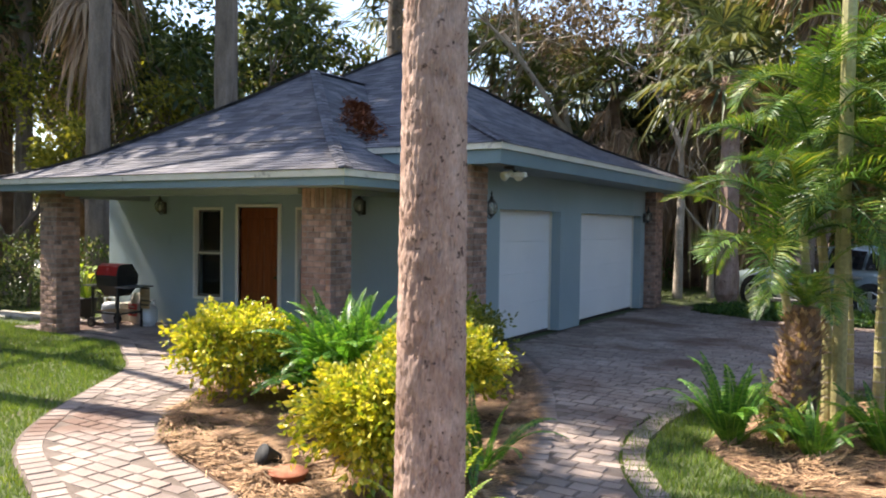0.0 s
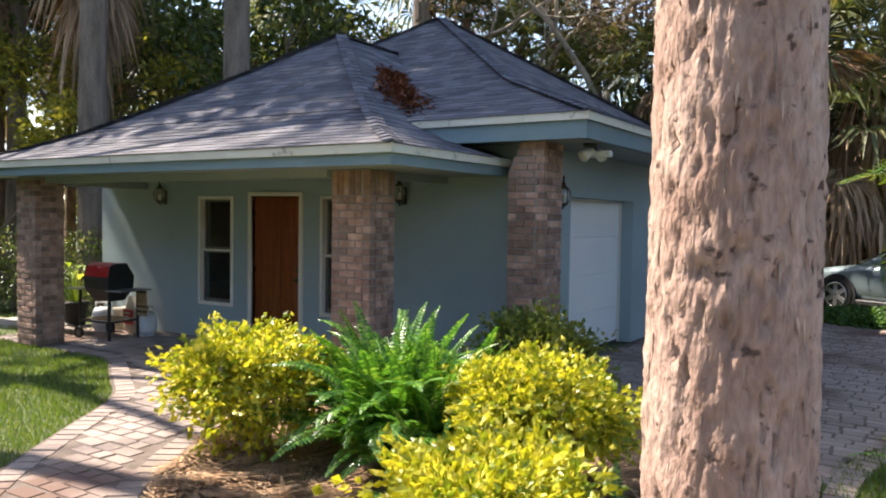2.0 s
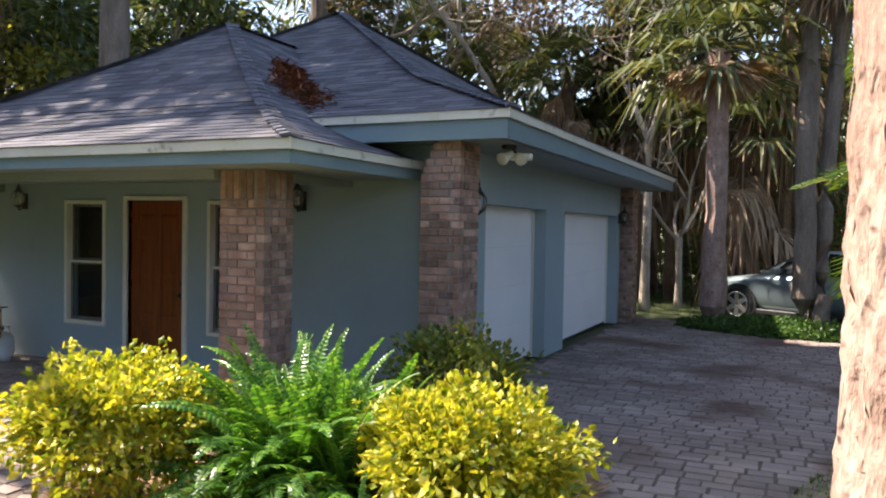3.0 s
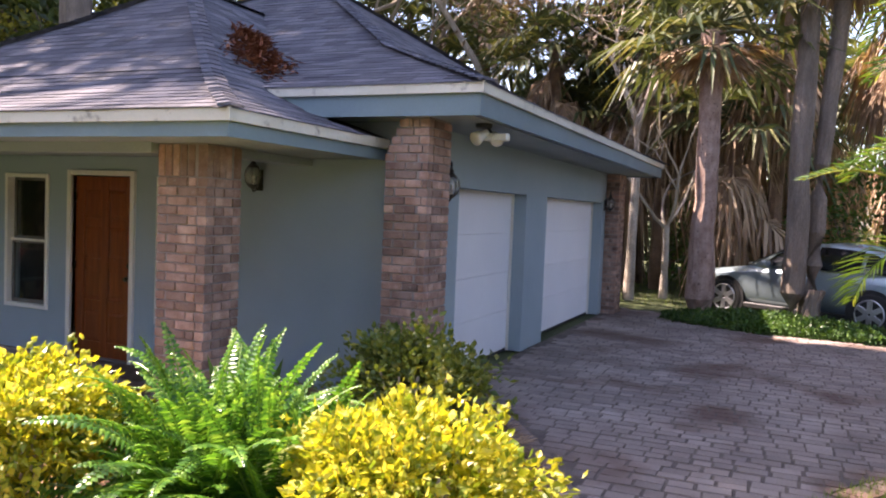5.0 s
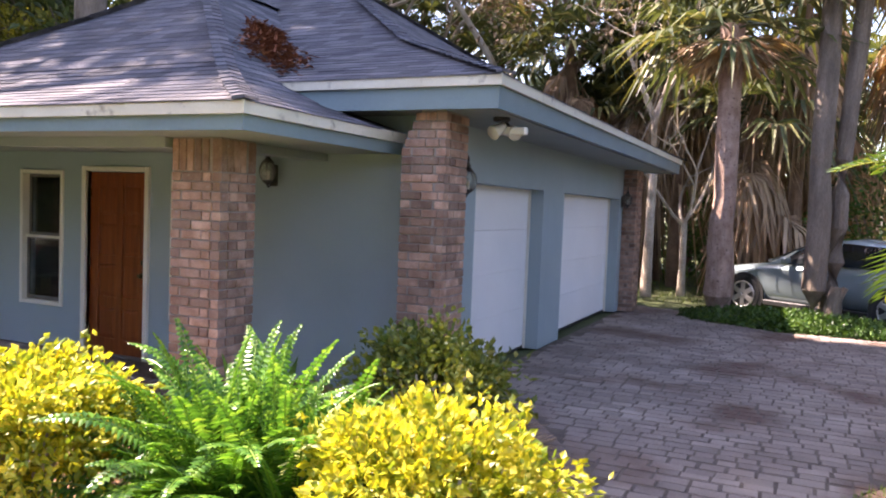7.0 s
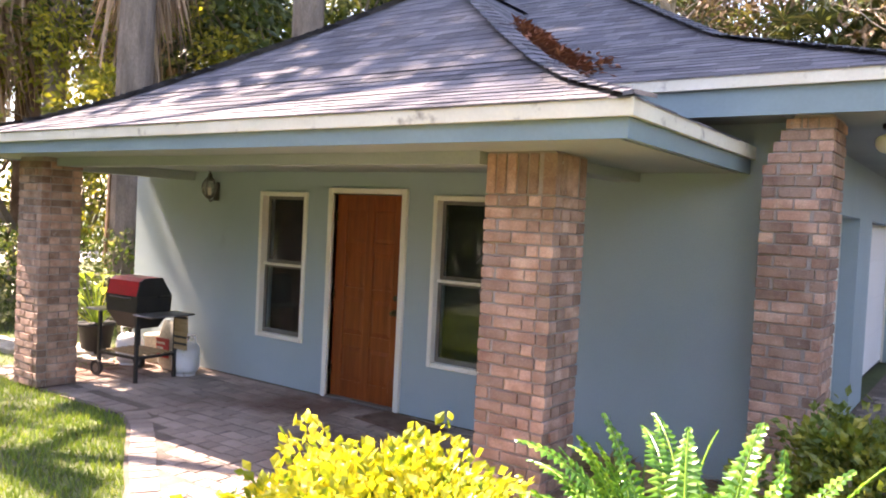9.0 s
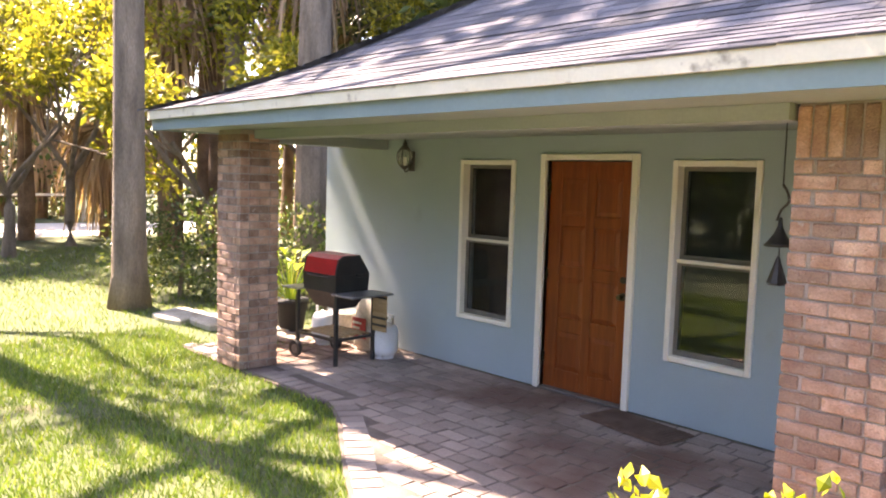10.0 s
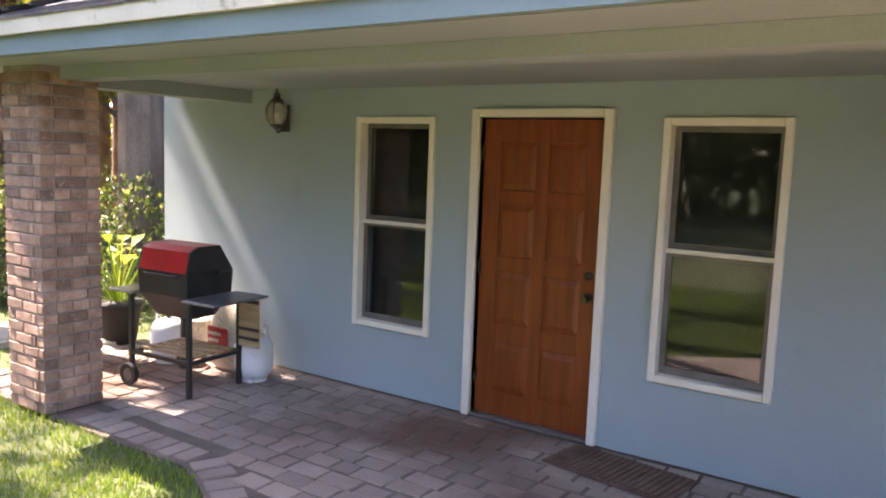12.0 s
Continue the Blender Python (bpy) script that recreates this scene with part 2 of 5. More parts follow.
ISLAND = flat(spline([(1.4, 3.2, 0), (0.2, 4.2, 0), (-0.75, 5.4, 0), (-1.3, 6.5, 0), (-1.42, 7.8, 0), (-1.15, 8.95, 0), (-0.4, 9.9, 0), (1.0, 10.6, 0), (3.0, 10.9, 0), (8.0, 10.5, 0)], 6))
PAVED = WALK_WEST + [(-10.3, 7.70), (-12.3, 7.70), (-12.3, 9.53), (-6.2, 9.53)] + WALK_EAST + [(-4.58, 18.9), (-3.45, 18.6), (-3.2, 17.8), (-2.0, 16.9), (0.1, 16.75), (4, 17.8), (8, 19.5)] + ISLAND[::-1] + [(2.2, 1.6), (2.0, -1.0), (0.6, -1.6)]
BED = WALK_EAST[::-1] + [(-6.2, 9.53), (-4.58, 9.53)]
SIDE_BED = [(-0.75, 7.0), (-0.2, 6.3), (1.4, 5.6), (4, 5.4), (4.5, 9.5), (1.0, 9.8), (-0.2, 9.2), (-0.7, 8.2)]


def sheet(poly, z):
    """A flat polygon, its rim turned down a little."""
    bd = Build()
    bd.poly([(x, y, z) for x, y in poly])
    n = len(poly)
    for (x0, y0), (x1, y1) in zip(poly, poly[1:] + poly[:1]):
        bd.quad((x0, y0, z - 0.05), (x1, y1, z - 0.05), (x1, y1, z), (x0, y0, z))
    me = bd.mesh("sheet", DARK)
    bm = bmesh.new()
    bm.from_mesh(me)
    bmesh.ops.triangulate(bm, faces=[f for f in bm.faces if len(f.verts) > 4])
    bmesh.ops.recalc_face_normals(bm, faces=bm.faces[:])
    bm.to_mesh(me)
    bm.free()
    for f in me.polygons:
        if abs(f.normal.z) > 0.9 and f.normal.z < 0:
            f.flip()
    me.materials.clear()
    return me


gb = Build()
N = 40
edge = [-400, -120, -60] + [-40 + 3 * i for i in range(N)] + [100, 160, 400]
for i in range(len(edge) - 1):
    for j in range(len(edge) - 1):
        gb.quad((edge[i], edge[j], -0.03), (edge[i + 1], edge[j], -0.03), (edge[i + 1], edge[j + 1], -0.03), (edge[i], edge[j + 1], -0.03))
structure("ground", gb, LAWN, "lawn ground with thin grass and bare patches", "ground")
me = sheet(PAVED, -0.0085)
me.materials.append(JOINT)
pavement = structure("pavement", me, JOINT, "weathered concrete paver walk and driveway", "pavement")
me = sheet(BED, 0.0)
me.materials.append(MULCH)
structure("planting_bed", me, MULCH, "planting bed covered with pine straw mulch", "planting bed")
me = sheet(SIDE_BED, 0.0)
me.materials.append(MULCH)
structure("planting_bed", me, MULCH, "pine straw bed on the round lawn island", "planting bed")

# ---- house shell ----
WX0, WX1, WY0, WY1 = -12.27, -4.58, 9.53, 18.2
LOW = [(0.0, 2.45), (0.6, 2.66), (1.15, 2.92), (1.8, 3.30), (2.7, 3.86), (3.63, 4.5)]
HIGH = [(0.0, 2.87), (0.75, 3.16), (1.82, 3.58), (3.36, 4.51), (4.88, 5.42)]
DOOR = (-8.85, -7.96, 2.06)
WIN = [(-9.93, -9.235), (-7.585, -6.9)]
WIN_Z = (0.5, 2.05)


def wall_x(name, x0, x1, y, thick, z1, holes, label):
    """A wall along x with its outer face at y; holes are (x0, x1, z0, z1)."""
    bd = Build()
    xs = sorted({x0, x1, *[h[0] for h in holes], *[h[1] for h in holes]})
    for a, b in zip(xs, xs[1:]):
        cuts = [h for h in holes if h[0] <= a and h[1] >= b]
        z = 0.0
        for h in cuts:
            if h[2] > z:
                bd.box(a, y, z, b, y + thick, h[2])
            z = h[3]
        bd.box(a, y, z, b, y + thick, z1)
    return structure(name, bd, STUCCO, label, "wall")


wall_x("wall_south", WX0, WX1, WY0, 0.2, 2.75, [(DOOR[0], DOOR[1], -0.1, DOOR[2])] + [(a, b, *WIN_Z) for a, b in WIN], "blue-grey stucco wall with door and two windows")
G1, G2, GTOP = (10.64, 12.93), (13.87, 17.45), 2.07
bd = Build()
for a, b, z0 in ((WY0 + 0.2, G1[0], 0), (G1[1], G2[0], 0), (G2[1], WY1, 0), (G1[0], G1[1], GTOP), (G2[0], G2[1], GTOP)):
    bd.box(WX1 - 0.25, a, z0, WX1, b, 2.75)
structure("wall_east", bd, STUCCO, "blue-grey stucco garage wall with two openings", "wall")
structure("wall_north", Build().box(WX0, WY1, 0, WX1, WY1 + 0.2, 2.75), STUCCO, "blue-grey stucco rear wall", "wall")
structure("wall_west", Build().box(WX0, WY0 + 0.2, 0, WX0 + 0.2, WY1, 2.75), STUCCO, "blue-grey stucco side wall", "wall")
structure("floor", Build().box(WX0 + 0.2, WY0 + 0.2, -0.02, WX1 - 0.25, WY1, 0.0), MORTAR, "bare concrete floor inside the house", "floor")
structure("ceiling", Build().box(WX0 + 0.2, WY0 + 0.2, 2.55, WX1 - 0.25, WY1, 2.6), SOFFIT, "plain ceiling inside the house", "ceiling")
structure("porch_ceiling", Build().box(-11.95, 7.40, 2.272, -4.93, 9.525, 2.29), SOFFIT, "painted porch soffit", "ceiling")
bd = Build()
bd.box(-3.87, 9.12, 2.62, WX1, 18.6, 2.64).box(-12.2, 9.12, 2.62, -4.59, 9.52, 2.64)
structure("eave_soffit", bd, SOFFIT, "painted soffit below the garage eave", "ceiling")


def west_fold(bd):
    """The main roof is steeper to the west: draws that side in."""
    bd.v = [(p[0] if p[0] > -8.59 else -8.59 + (p[0] + 8.59) * 0.74, p[1], p[2]) for p in bd.v]


def high_at(x, y):
    d = min(y - 9.0, -3.72 - x, (x + 8.59) / 0.74 + 4.88, 18.76 - y)
    return profile(HIGH, d)


def profile(pr, d):
    for (a, za), (b, zb) in zip(pr, pr[1:]):
        if d <= b:
            return za + (zb - za) * (d - a) / (b - a)
    return pr[-1][1]


def low_at(x, y):
    return profile(LOW, min(y - 7.27, x + 12.08, -4.815 - x))


def hip_slopes(x0, x1, y0, y1, pr, back):
    """The slopes of a hipped roof as (origin, along, inward, length, profile, trims)."""
    s = [((x0, y0), (1, 0), (0, 1), x1 - x0), ((x1, y0), (0, 1), (-1, 0), y1 - y0), ((x0, y1), (0, -1), (1, 0), y1 - y0)]
    if back:
        s.append(((x1, y1), (-1, 0), (0, -1), x1 - x0))
    return s


def roof_deck(name, x0, x1, y0, y1, pr, back, label):
    bd = Build()
    for k, (o, u, w, length) in enumerate(hip_slopes(x0, x1, y0, y1, pr, back)):
        for (a, za), (b, zb) in zip(pr, pr[1:]):
            la, lb = (a, length - a), (b, length - b)
            if not back and k == 1:
                la, lb = (a, length), (b, length)
            if not back and k == 2:
                la, lb = (0, length - a), (0, length - b)
            P = lambda s, d, z: (o[0] + u[0] * s + w[0] * d, o[1] + u[1] * s + w[1] * d, z)
            bd.quad(P(la[0], a, za), P(la[1], a, za), P(lb[1], b, zb), P(lb[0], b, zb))
    if back:
        west_fold(bd)
    return structure(name, bd, SHINGLE_DECK, label, "roof")


low_roof = roof_deck("roof", -12.08, -4.815, 7.27, 13.2, LOW, False, "grey shingle hip roof over the porch")
high_roof = roof_deck("roof", -13.48, -3.72, 9.0, 18.76, HIGH, True, "grey shingle pyramid roof over the garage")


def eave_board(name, pts, z1, z0, thick, out, material, label):
    """Mitred boards along corner points, from z0 to z1; out: how far they stand outside the line."""
    ring = []
    for i, p in enumerate(pts):
        p = Vector((*p, 0))
        ds = []
        if i > 0:
            ds.append((p - Vector((*pts[i - 1], 0))).normalized())
        if i < len(pts) - 1:
            ds.append((Vector((*pts[i + 1], 0)) - p).normalized())
        nn = [Vector((d.y, -d.x, 0)) for d in ds]
        off = nn[0] if len(nn) == 1 else nn[0] + nn[1]
        ring.append((p + off * out, p + off * (out - thick)))
    for (a, b), (c, d) in zip(ring, ring[1:]):
        bd = Build()
        n = 0
        bd.v += [(q.x, q.y, z) for z in (z0, z1) for q in (a, c, d, b)]
        bd.f += [tuple(n + i for i in q) for q in ((3, 2, 1, 0), (4, 5, 6, 7), (0, 1, 5, 4), (1, 2, 6, 5), (2, 3, 7, 6), (3, 0, 4, 7))]
        structure(name, bd, material, label, "eave trim")


LOW_LINE = [(-12.08, 9.5), (-12.08, 7.27), (-4.815, 7.27), (-4.815, 9.5)]
HIGH_LINE = [(-12.3, 18.76), (-12.3, 9.0), (-3.72, 9.0), (-3.72, 18.76), (-12.3, 18.76)]
eave_board("trim", LOW_LINE, 2.452, 2.365, 0.03, 0.012, CREAM, "weathered cream drip board along the porch eave")
eave_board("fascia", LOW_LINE, 2.363, 2.262, 0.03, -0.022, FASCIA, "blue-grey fascia board along the porch eave")
eave_board("trim", HIGH_LINE, 2.872, 2.785, 0.03, 0.012, CREAM, "weathered cream drip board along the garage eave")
eave_board("fascia", HIGH_LINE, 2.783, 2.605, 0.03, -0.022, FASCIA, "blue-grey fascia board along the garage eave")
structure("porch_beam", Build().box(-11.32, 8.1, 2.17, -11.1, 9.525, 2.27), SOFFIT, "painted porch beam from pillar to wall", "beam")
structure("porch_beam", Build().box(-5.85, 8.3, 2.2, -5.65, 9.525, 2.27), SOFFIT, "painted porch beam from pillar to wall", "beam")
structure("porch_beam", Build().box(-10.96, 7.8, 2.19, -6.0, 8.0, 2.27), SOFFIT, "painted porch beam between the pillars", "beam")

# ---- pillars (bricks come last in the file) ----
PILLARS = []


def pillar(x0, y0, x1, y1, z1, label, cut=0.0, soldier=False):
    p = thing("brick_pillar", (x0, y0, 0), label, "pillar", "brick pillars")
    w = x1 - x0 - 0.012
    core = Build().box(0.012, 0.012, 0, w, y1 - y0 - 0.012, z1 - (0.36 if cut else 0))
    if cut:
        zc = z1 - 0.36
        n = len(core.v)
        core.v += [(0.012, 0.012, zc), (w, 0.012, zc), (w, y1 - y0 - 0.012, zc), (0.012, y1 - y0 - 0.012, zc), (cut + 0.012, 0.012, z1), (w, 0.012, z1), (w, y1 - y0 - 0.012, z1), (cut + 0.012, y1 - y0 - 0.012, z1)]
        core.f += [tuple(n + i for i in q) for q in ((4, 5, 6, 7), (0, 1, 5, 4), (1, 2, 6, 5), (2, 3, 7, 6), (3, 0, 4, 7))]
    part("core", core, MORTAR, p)
    PILLARS.append((p, x1 - x0, y1 - y0, z1, cut, soldier))
    return p


pillar(-5.99, 7.86, -5.5, 8.28, 2.27, "square weathered brick pillar with an upright top course", 0.0, True)
pillar(-11.42, 7.66, -10.97, 8.08, 2.27, "square weathered brick pillar carrying the porch eave")
pillar(-4.68, 9.18, -4.26, 9.66, 2.62, "tall brick pier at the garage corner", 0.17)
pillar(-4.58, 17.72, -4.33, 18.3, 2.62, "narrow brick pier ending the garage wall")

# ---- front door ----
GLASS, gt, gbs = nodes_of("window_glass")
gbs.inputs["Base Color"].default_value = (0.75, 0.8, 0.78, 1)
gbs.inputs["Roughness"].default_value = 0.03
gbs.inputs["Transmission Weight"].default_value = 1.0
LAMP_GLASS, gt, gbs = nodes_of("seeded_lamp_glass")
gbs.inputs["Base Color"].default_value = (0.8, 0.8, 0.74, 1)
gbs.inputs["Roughness"].default_value = 0.25
gbs.inputs["Transmission Weight"].default_value = 0.8
BRONZE = surface("grey_bronze_aluminium", (0.13, 0.12, 0.11), (0.19, 0.18, 0.165), 5.0, 80.0, 0.5, 0.05, metal=0.3)
BRASS = surface("tarnished_brass", (0.05, 0.045, 0.035), (0.12, 0.1, 0.06), 9.0, 90.0, 0.4, 0.1, metal=0.8)
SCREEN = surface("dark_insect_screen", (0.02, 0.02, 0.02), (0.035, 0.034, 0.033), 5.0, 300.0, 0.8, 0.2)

door = thing("door_1", (0, 0, 0), "closed orange-stained wooden panel door in white casing", "door", kind="structure")
x0, x1, zt = DOOR
casing = part("casing", Build().box(x0 - 0.06, 9.495, 0, x0, 9.60, zt + 0.055, 0.006).box(x1, 9.495, 0, x1 + 0.06, 9.60, zt + 0.055, 0.006).box(x0 + 0.0005, 9.495, zt, x1 - 0.0005, 9.60, zt + 0.055, 0.006), TRIM_WHITE, door, "white painted door casing")
yb = 9.575
part("door_back", Build().box(x0 + 0.003, yb + 0.012, 0.02, x1 - 0.003, yb + 0.04, zt - 0.008), DOOR_WOOD, door)
fr = Build()
cols = [(x0 + 0.13, x0 + 0.405), (x0 + 0.495, x1 - 0.13)]
rows = [(0.19, 0.54), (0.66, 1.03), (1.13, 1.49), (1.58, 1.90)]
xs = [x0 + 0.003, cols[0][0], cols[0][1], cols[1][0], cols[1][1], x1 - 0.003]
for a, b in ((0, 1), (2, 3), (4, 5)):
    fr.box(xs[a], yb, 0.02, xs[b], yb + 0.0115, zt - 0.008, 0.003)
zs = [0.02] + [z for r in rows for z in r] + [zt - 0.008]
for a, b in zip(zs[::2], zs[1::2]):
    for c0, c1 in cols:
        fr.box(c0 + 0.0005, yb + 0.0005, a, c1 - 0.0005, yb + 0.0115, b, 0.003)
part("stiles_and_rails", fr, DOOR_WOOD, door)
pan = Build()
w2, h2 = 0.1375, 0.165
pan.quad((-w2 + 0.045, 0, -h2 + 0.045), (w2 - 0.045, 0, -h2 + 0.045), (w2 - 0.045, 0, h2 - 0.045), (-w2 + 0.045, 0, h2 - 0.045))
ring = [(-w2 + 0.008, 0.010, -h2 + 0.008), (w2 - 0.008, 0.010, -h2 + 0.008), (w2 - 0.008, 0.010, h2 - 0.008), (-w2 + 0.008, 0.010, h2 - 0.008)]
for i in range(4):
    pan.quad(ring[i], ring[(i + 1) % 4], pan.v[(i + 1) % 4], pan.v[i])
pan_mesh = pan.mesh("panel", DOOR_WOOD)
for c0, c1 in cols:
    for z0, z1 in rows:
        p = part("panel", pan_mesh, DOOR_WOOD, door)
        p.matrix_basis = pose((c0 + c1) / 2, yb + 0.002, (z0 + z1) / 2) @ Matrix.Diagonal(((c1 - c0) / 0.275, 1, (z1 - z0) / 0.33, 1))
for z in (0.24, 1.0, 1.78):
    part("hinge", Build().box(x0 - 0.004, yb - 0.012, z, x0 + 0.016, yb + 0.002, z + 0.09, 0.003).tube([(x0 + 0.004, yb - 0.012, z), (x0 + 0.004, yb - 0.012, z + 0.09)], 0.007, 8), BRASS, door, "dark brass hinge")
kx = x1 - 0.075
part("door_handle", Build().tube([(kx, yb + 0.002, 0.93), (kx, yb - 0.012, 0.93), (kx, yb - 0.013, 0.93), (kx, yb - 0.04, 0.93), (kx, yb - 0.045, 0.93), (kx, yb - 0.07, 0.93)], [0.034, 0.034, 0.012, 0.012, 0.026, 0.02], 16), BRASS, door, "dark round door knob")
part("deadbolt", Build().tube([(kx, yb + 0.002, 1.07), (kx, yb - 0.014, 1.07), (kx, yb - 0.022, 1.07)], [0.03, 0.028, 0.012], 16), BRASS, door, "dark deadbolt plate")
part("threshold", Build().box(x0, 9.50, 0.0, x1, 9.62, 0.019, 0.005), BRONZE, door)


def window(name, a, b, z0, z1, label):
    w = thing(name, (0, 0, 0), label, "window", kind="structure")
    c = 0.034
    part("casing", Build().box(a - 0.012, 9.505, z0 - 0.012, a + c, 9.62, z1 + 0.012, 0.006).box(b - c, 9.505, z0 - 0.012, b + 0.012, 9.62, z1 + 0.012, 0.006)
         .box(a + c, 9.505, z1 - c, b - c, 9.62, z1 + 0.012, 0.006).box(a + c, 9.505, z0 - 0.012, b - c, 9.62, z0 + c, 0.006), TRIM_WHITE, w, "white painted window casing")
    zm = z0 + (z1 - z0) * 0.505
    f = 0.035
    A, B, C, D = a + c, b - c, z0 + c, z1 - c
    for nm, lo, hi, y in (("upper_sash", zm, D, 9.60), ("lower_sash", C, zm, 9.575)):
        s = part(nm, Build().box(A, y, lo, A + f, y + 0.022, hi).box(B - f, y, lo, B, y + 0.022, hi).box(A + f, y, hi - f, B - f, y + 0.022, hi).box(A + f, y, lo, B - f, y + 0.022, lo + f * 1.3), BRONZE, w, "grey bronze aluminium sash")
        g = part("pane", Build().box(A + f, y + 0.009, lo + f * 1.3, B - f, y + 0.013, hi - f), GLASS, s, "dark window glass")
        g.visible_shadow = False
    part("meeting_rail", Build().box(A, 9.552, zm - 0.014, B, 9.574, zm + 0.014, 0.004), TRIM_WHITE, w, "white meeting rail")
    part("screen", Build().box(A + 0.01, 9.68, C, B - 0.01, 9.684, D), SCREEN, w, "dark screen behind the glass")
    return w


window("window_1", *WIN[0], *WIN_Z, "narrow sash window with white casing and dark panes")
window("window_2", *WIN[1], *WIN_Z, "narrow sash window with white casing, garden mirrored in it")

# ---- garage doors ----
RUBBER = plain("black_rubber", (0.02, 0.02, 0.02), 0.8, 0, 0.2)


def garage_door(name, y0, y1, label):
    g = thing(name, (WX1 - 0.2, 0, 0), label, "garage door", "garage doors", "structure")
    h = (GTOP - 0.035) / 4
    for k in range(4):
        z0 = 0.035 + k * h
        part("panel", Build().box(-0.045, y0 + 0.004, z0 + 0.0015, 0.0, y1 - 0.004, z0 + h - 0.0015, 0.003), GARAGE_WHITE, g)
    part("bottom_seal", Build().box(-0.04, y0 + 0.004, 0.0, -0.005, y1 - 0.004, 0.034), RUBBER, g, "dark rubber seal")
    t = 0.03
    part("stop_trim", Build().box(0.003, y0 + 0.001, 0.0, 0.03, y0 + t, GTOP - 0.001).box(0.003, y1 - t, 0.0, 0.03, y1 - 0.001, GTOP - 0.001).box(0.003, y0 + t, GTOP - t, 0.03, y1 - t, GTOP - 0.001), TRIM_WHITE, g, "cream door stop trim")
    return g


garage_door("garage_door_1", *G1, "closed white sectional garage door, single width")
garage_door("garage_door_2", *G2, "closed white sectional garage door, double width")

# ---- lanterns and flood light ----
def lantern(at, turn, label):
    """A coach lantern on a wall behind it (wall towards +y before the turn)."""
    l = thing("wall_lantern", at, label, "wall lamp", "wall lanterns", turn=turn)
    part("back_plate", Build().box(-0.045, -0.015, -0.11, 0.045, 0.0, 0.1, 0.006), IRON, l)
    part("arm", Build().tube(spline([(0, -0.012, -0.02), (0, -0.05, -0.09), (0, -0.1, -0.12), (0, -0.11, -0.075)], 5), 0.008, 6), IRON, l)
    part("base", Build().lathe([(0.012, -0.1), (0.03, -0.085), (0.05, -0.07), (0.055, -0.055)], 12, (0, -0.11, 0)), IRON, l)
    part("glass", Build().lathe([(0.05, -0.058), (0.072, -0.02), (0.08, 0.03), (0.074, 0.08), (0.05, 0.115)], 12, (0, -0.11, 0)), LAMP_GLASS, l, "seeded glass lamp body", smooth=True)
    for k in range(6):
        a = k * math.pi / 3
        part("bar", Build().tube([(q * math.cos(a), -0.11 + q * math.sin(a), z) for q, z in ((0.053, -0.06), (0.077, -0.02), (0.086, 0.03), (0.079, 0.08), (0.052, 0.118))], 0.005, 5), IRON, l)
    part("cap", Build().lathe([(0.056, 0.112), (0.06, 0.122), (0.035, 0.145), (0.022, 0.165), (0.03, 0.178), (0.012, 0.195), (0.009, 0.22), (0.014, 0.235), (0.003, 0.275)], 12, (0, -0.11, 0)), IRON, l)
    part("candle", Build().lathe([(0.013, -0.05), (0.013, 0.03), (0.011, 0.035)], 8, (0, -0.11, 0)), TRIM_WHITE, l)
    return l


lantern((-10.69, 9.528, 2.05), 0, "black iron coach lantern beside the window")
lantern((-6.27, 9.528, 2.06), 0, "black iron coach lantern between the brick pillars")
lantern((-4.579, 10.16, 2.04), 90, "black iron coach lantern beside the garage door")
lantern((-4.579, 17.62, 2.03), 90, "black iron coach lantern at the far garage end")

fl = thing("flood_light", (-3.99, 9.75, 2.62), "twin white flood light under the eave", "flood light")
part("junction_plate", Build().lathe([(0.075, 0.0), (0.075, -0.03), (0.06, -0.04)], 16), IRON, fl, "dark round mounting plate")
for dx, tilt, turn in ((-0.02, 118, -20), (0.05, 112, 35)):
    m = pose(dx, 0.0 if dx < 0 else 0.16, -0.10, tilt, 0, turn)
    hd = Build()
    hd.tube([m @ Vector((0, 0, z)) for z in (-0.08, -0.07, -0.02, 0.05, 0.09, 0.1)], [0.02, 0.035, 0.04, 0.058, 0.066, 0.055], 14)
    h = part("lamp_head", hd, TRIM_WHITE, fl, "white lamp shell", smooth=True)
    part("stalk", Build().tube([(dx * 0.5, 0.02, -0.03), m @ Vector((0, 0, -0.05))], 0.011, 6), IRON, fl)
part("sensor", Build().box(-0.02, 0.06, -0.145, 0.2, 0.15, -0.075, 0.01), TRIM_WHITE, fl, "white sensor box")

# ---- grill ----
RED = surface("red_enamel", (0.42, 0.018, 0.02), (0.55, 0.03, 0.03), 4.0, 100.0, 0.35, 0.05)
TAN_WOOD = surface("weathered_tan_wood", (0.3, 0.2, 0.1), (0.45, 0.32, 0.18), 3.0, 20.0, 0.8, 0.3, stretch=(1, 1, 8))
GREY_METAL = surface("scuffed_grey_metal", (0.1, 0.1, 0.1), (0.2, 0.2, 0.2), 5.0, 60.0, 0.45, 0.2, metal=0.5)
WHITE_TANK = surface("white_tank_paint", (0.6, 0.61, 0.62), (0.74, 0.75, 0.76), 4.0, 70.0, 0.45, 0.03, stain=((0.3, 0.2, 0.13), 9.0, 0.66), fleck=0.12)
SHELF = surface("grey_shelf_metal", (0.16, 0.16, 0.165), (0.26, 0.26, 0.265), 5.0, 60.0, 0.4, 0.1, metal=0.4)
gr = thing("gas_grill", (-10.88, 8.70, 0), "black gas grill cart with a closed red lid", "grill", turn=4)
gr.scale = (0.9, 0.9, 0.9)
LX, LY = 0.34, 0.27
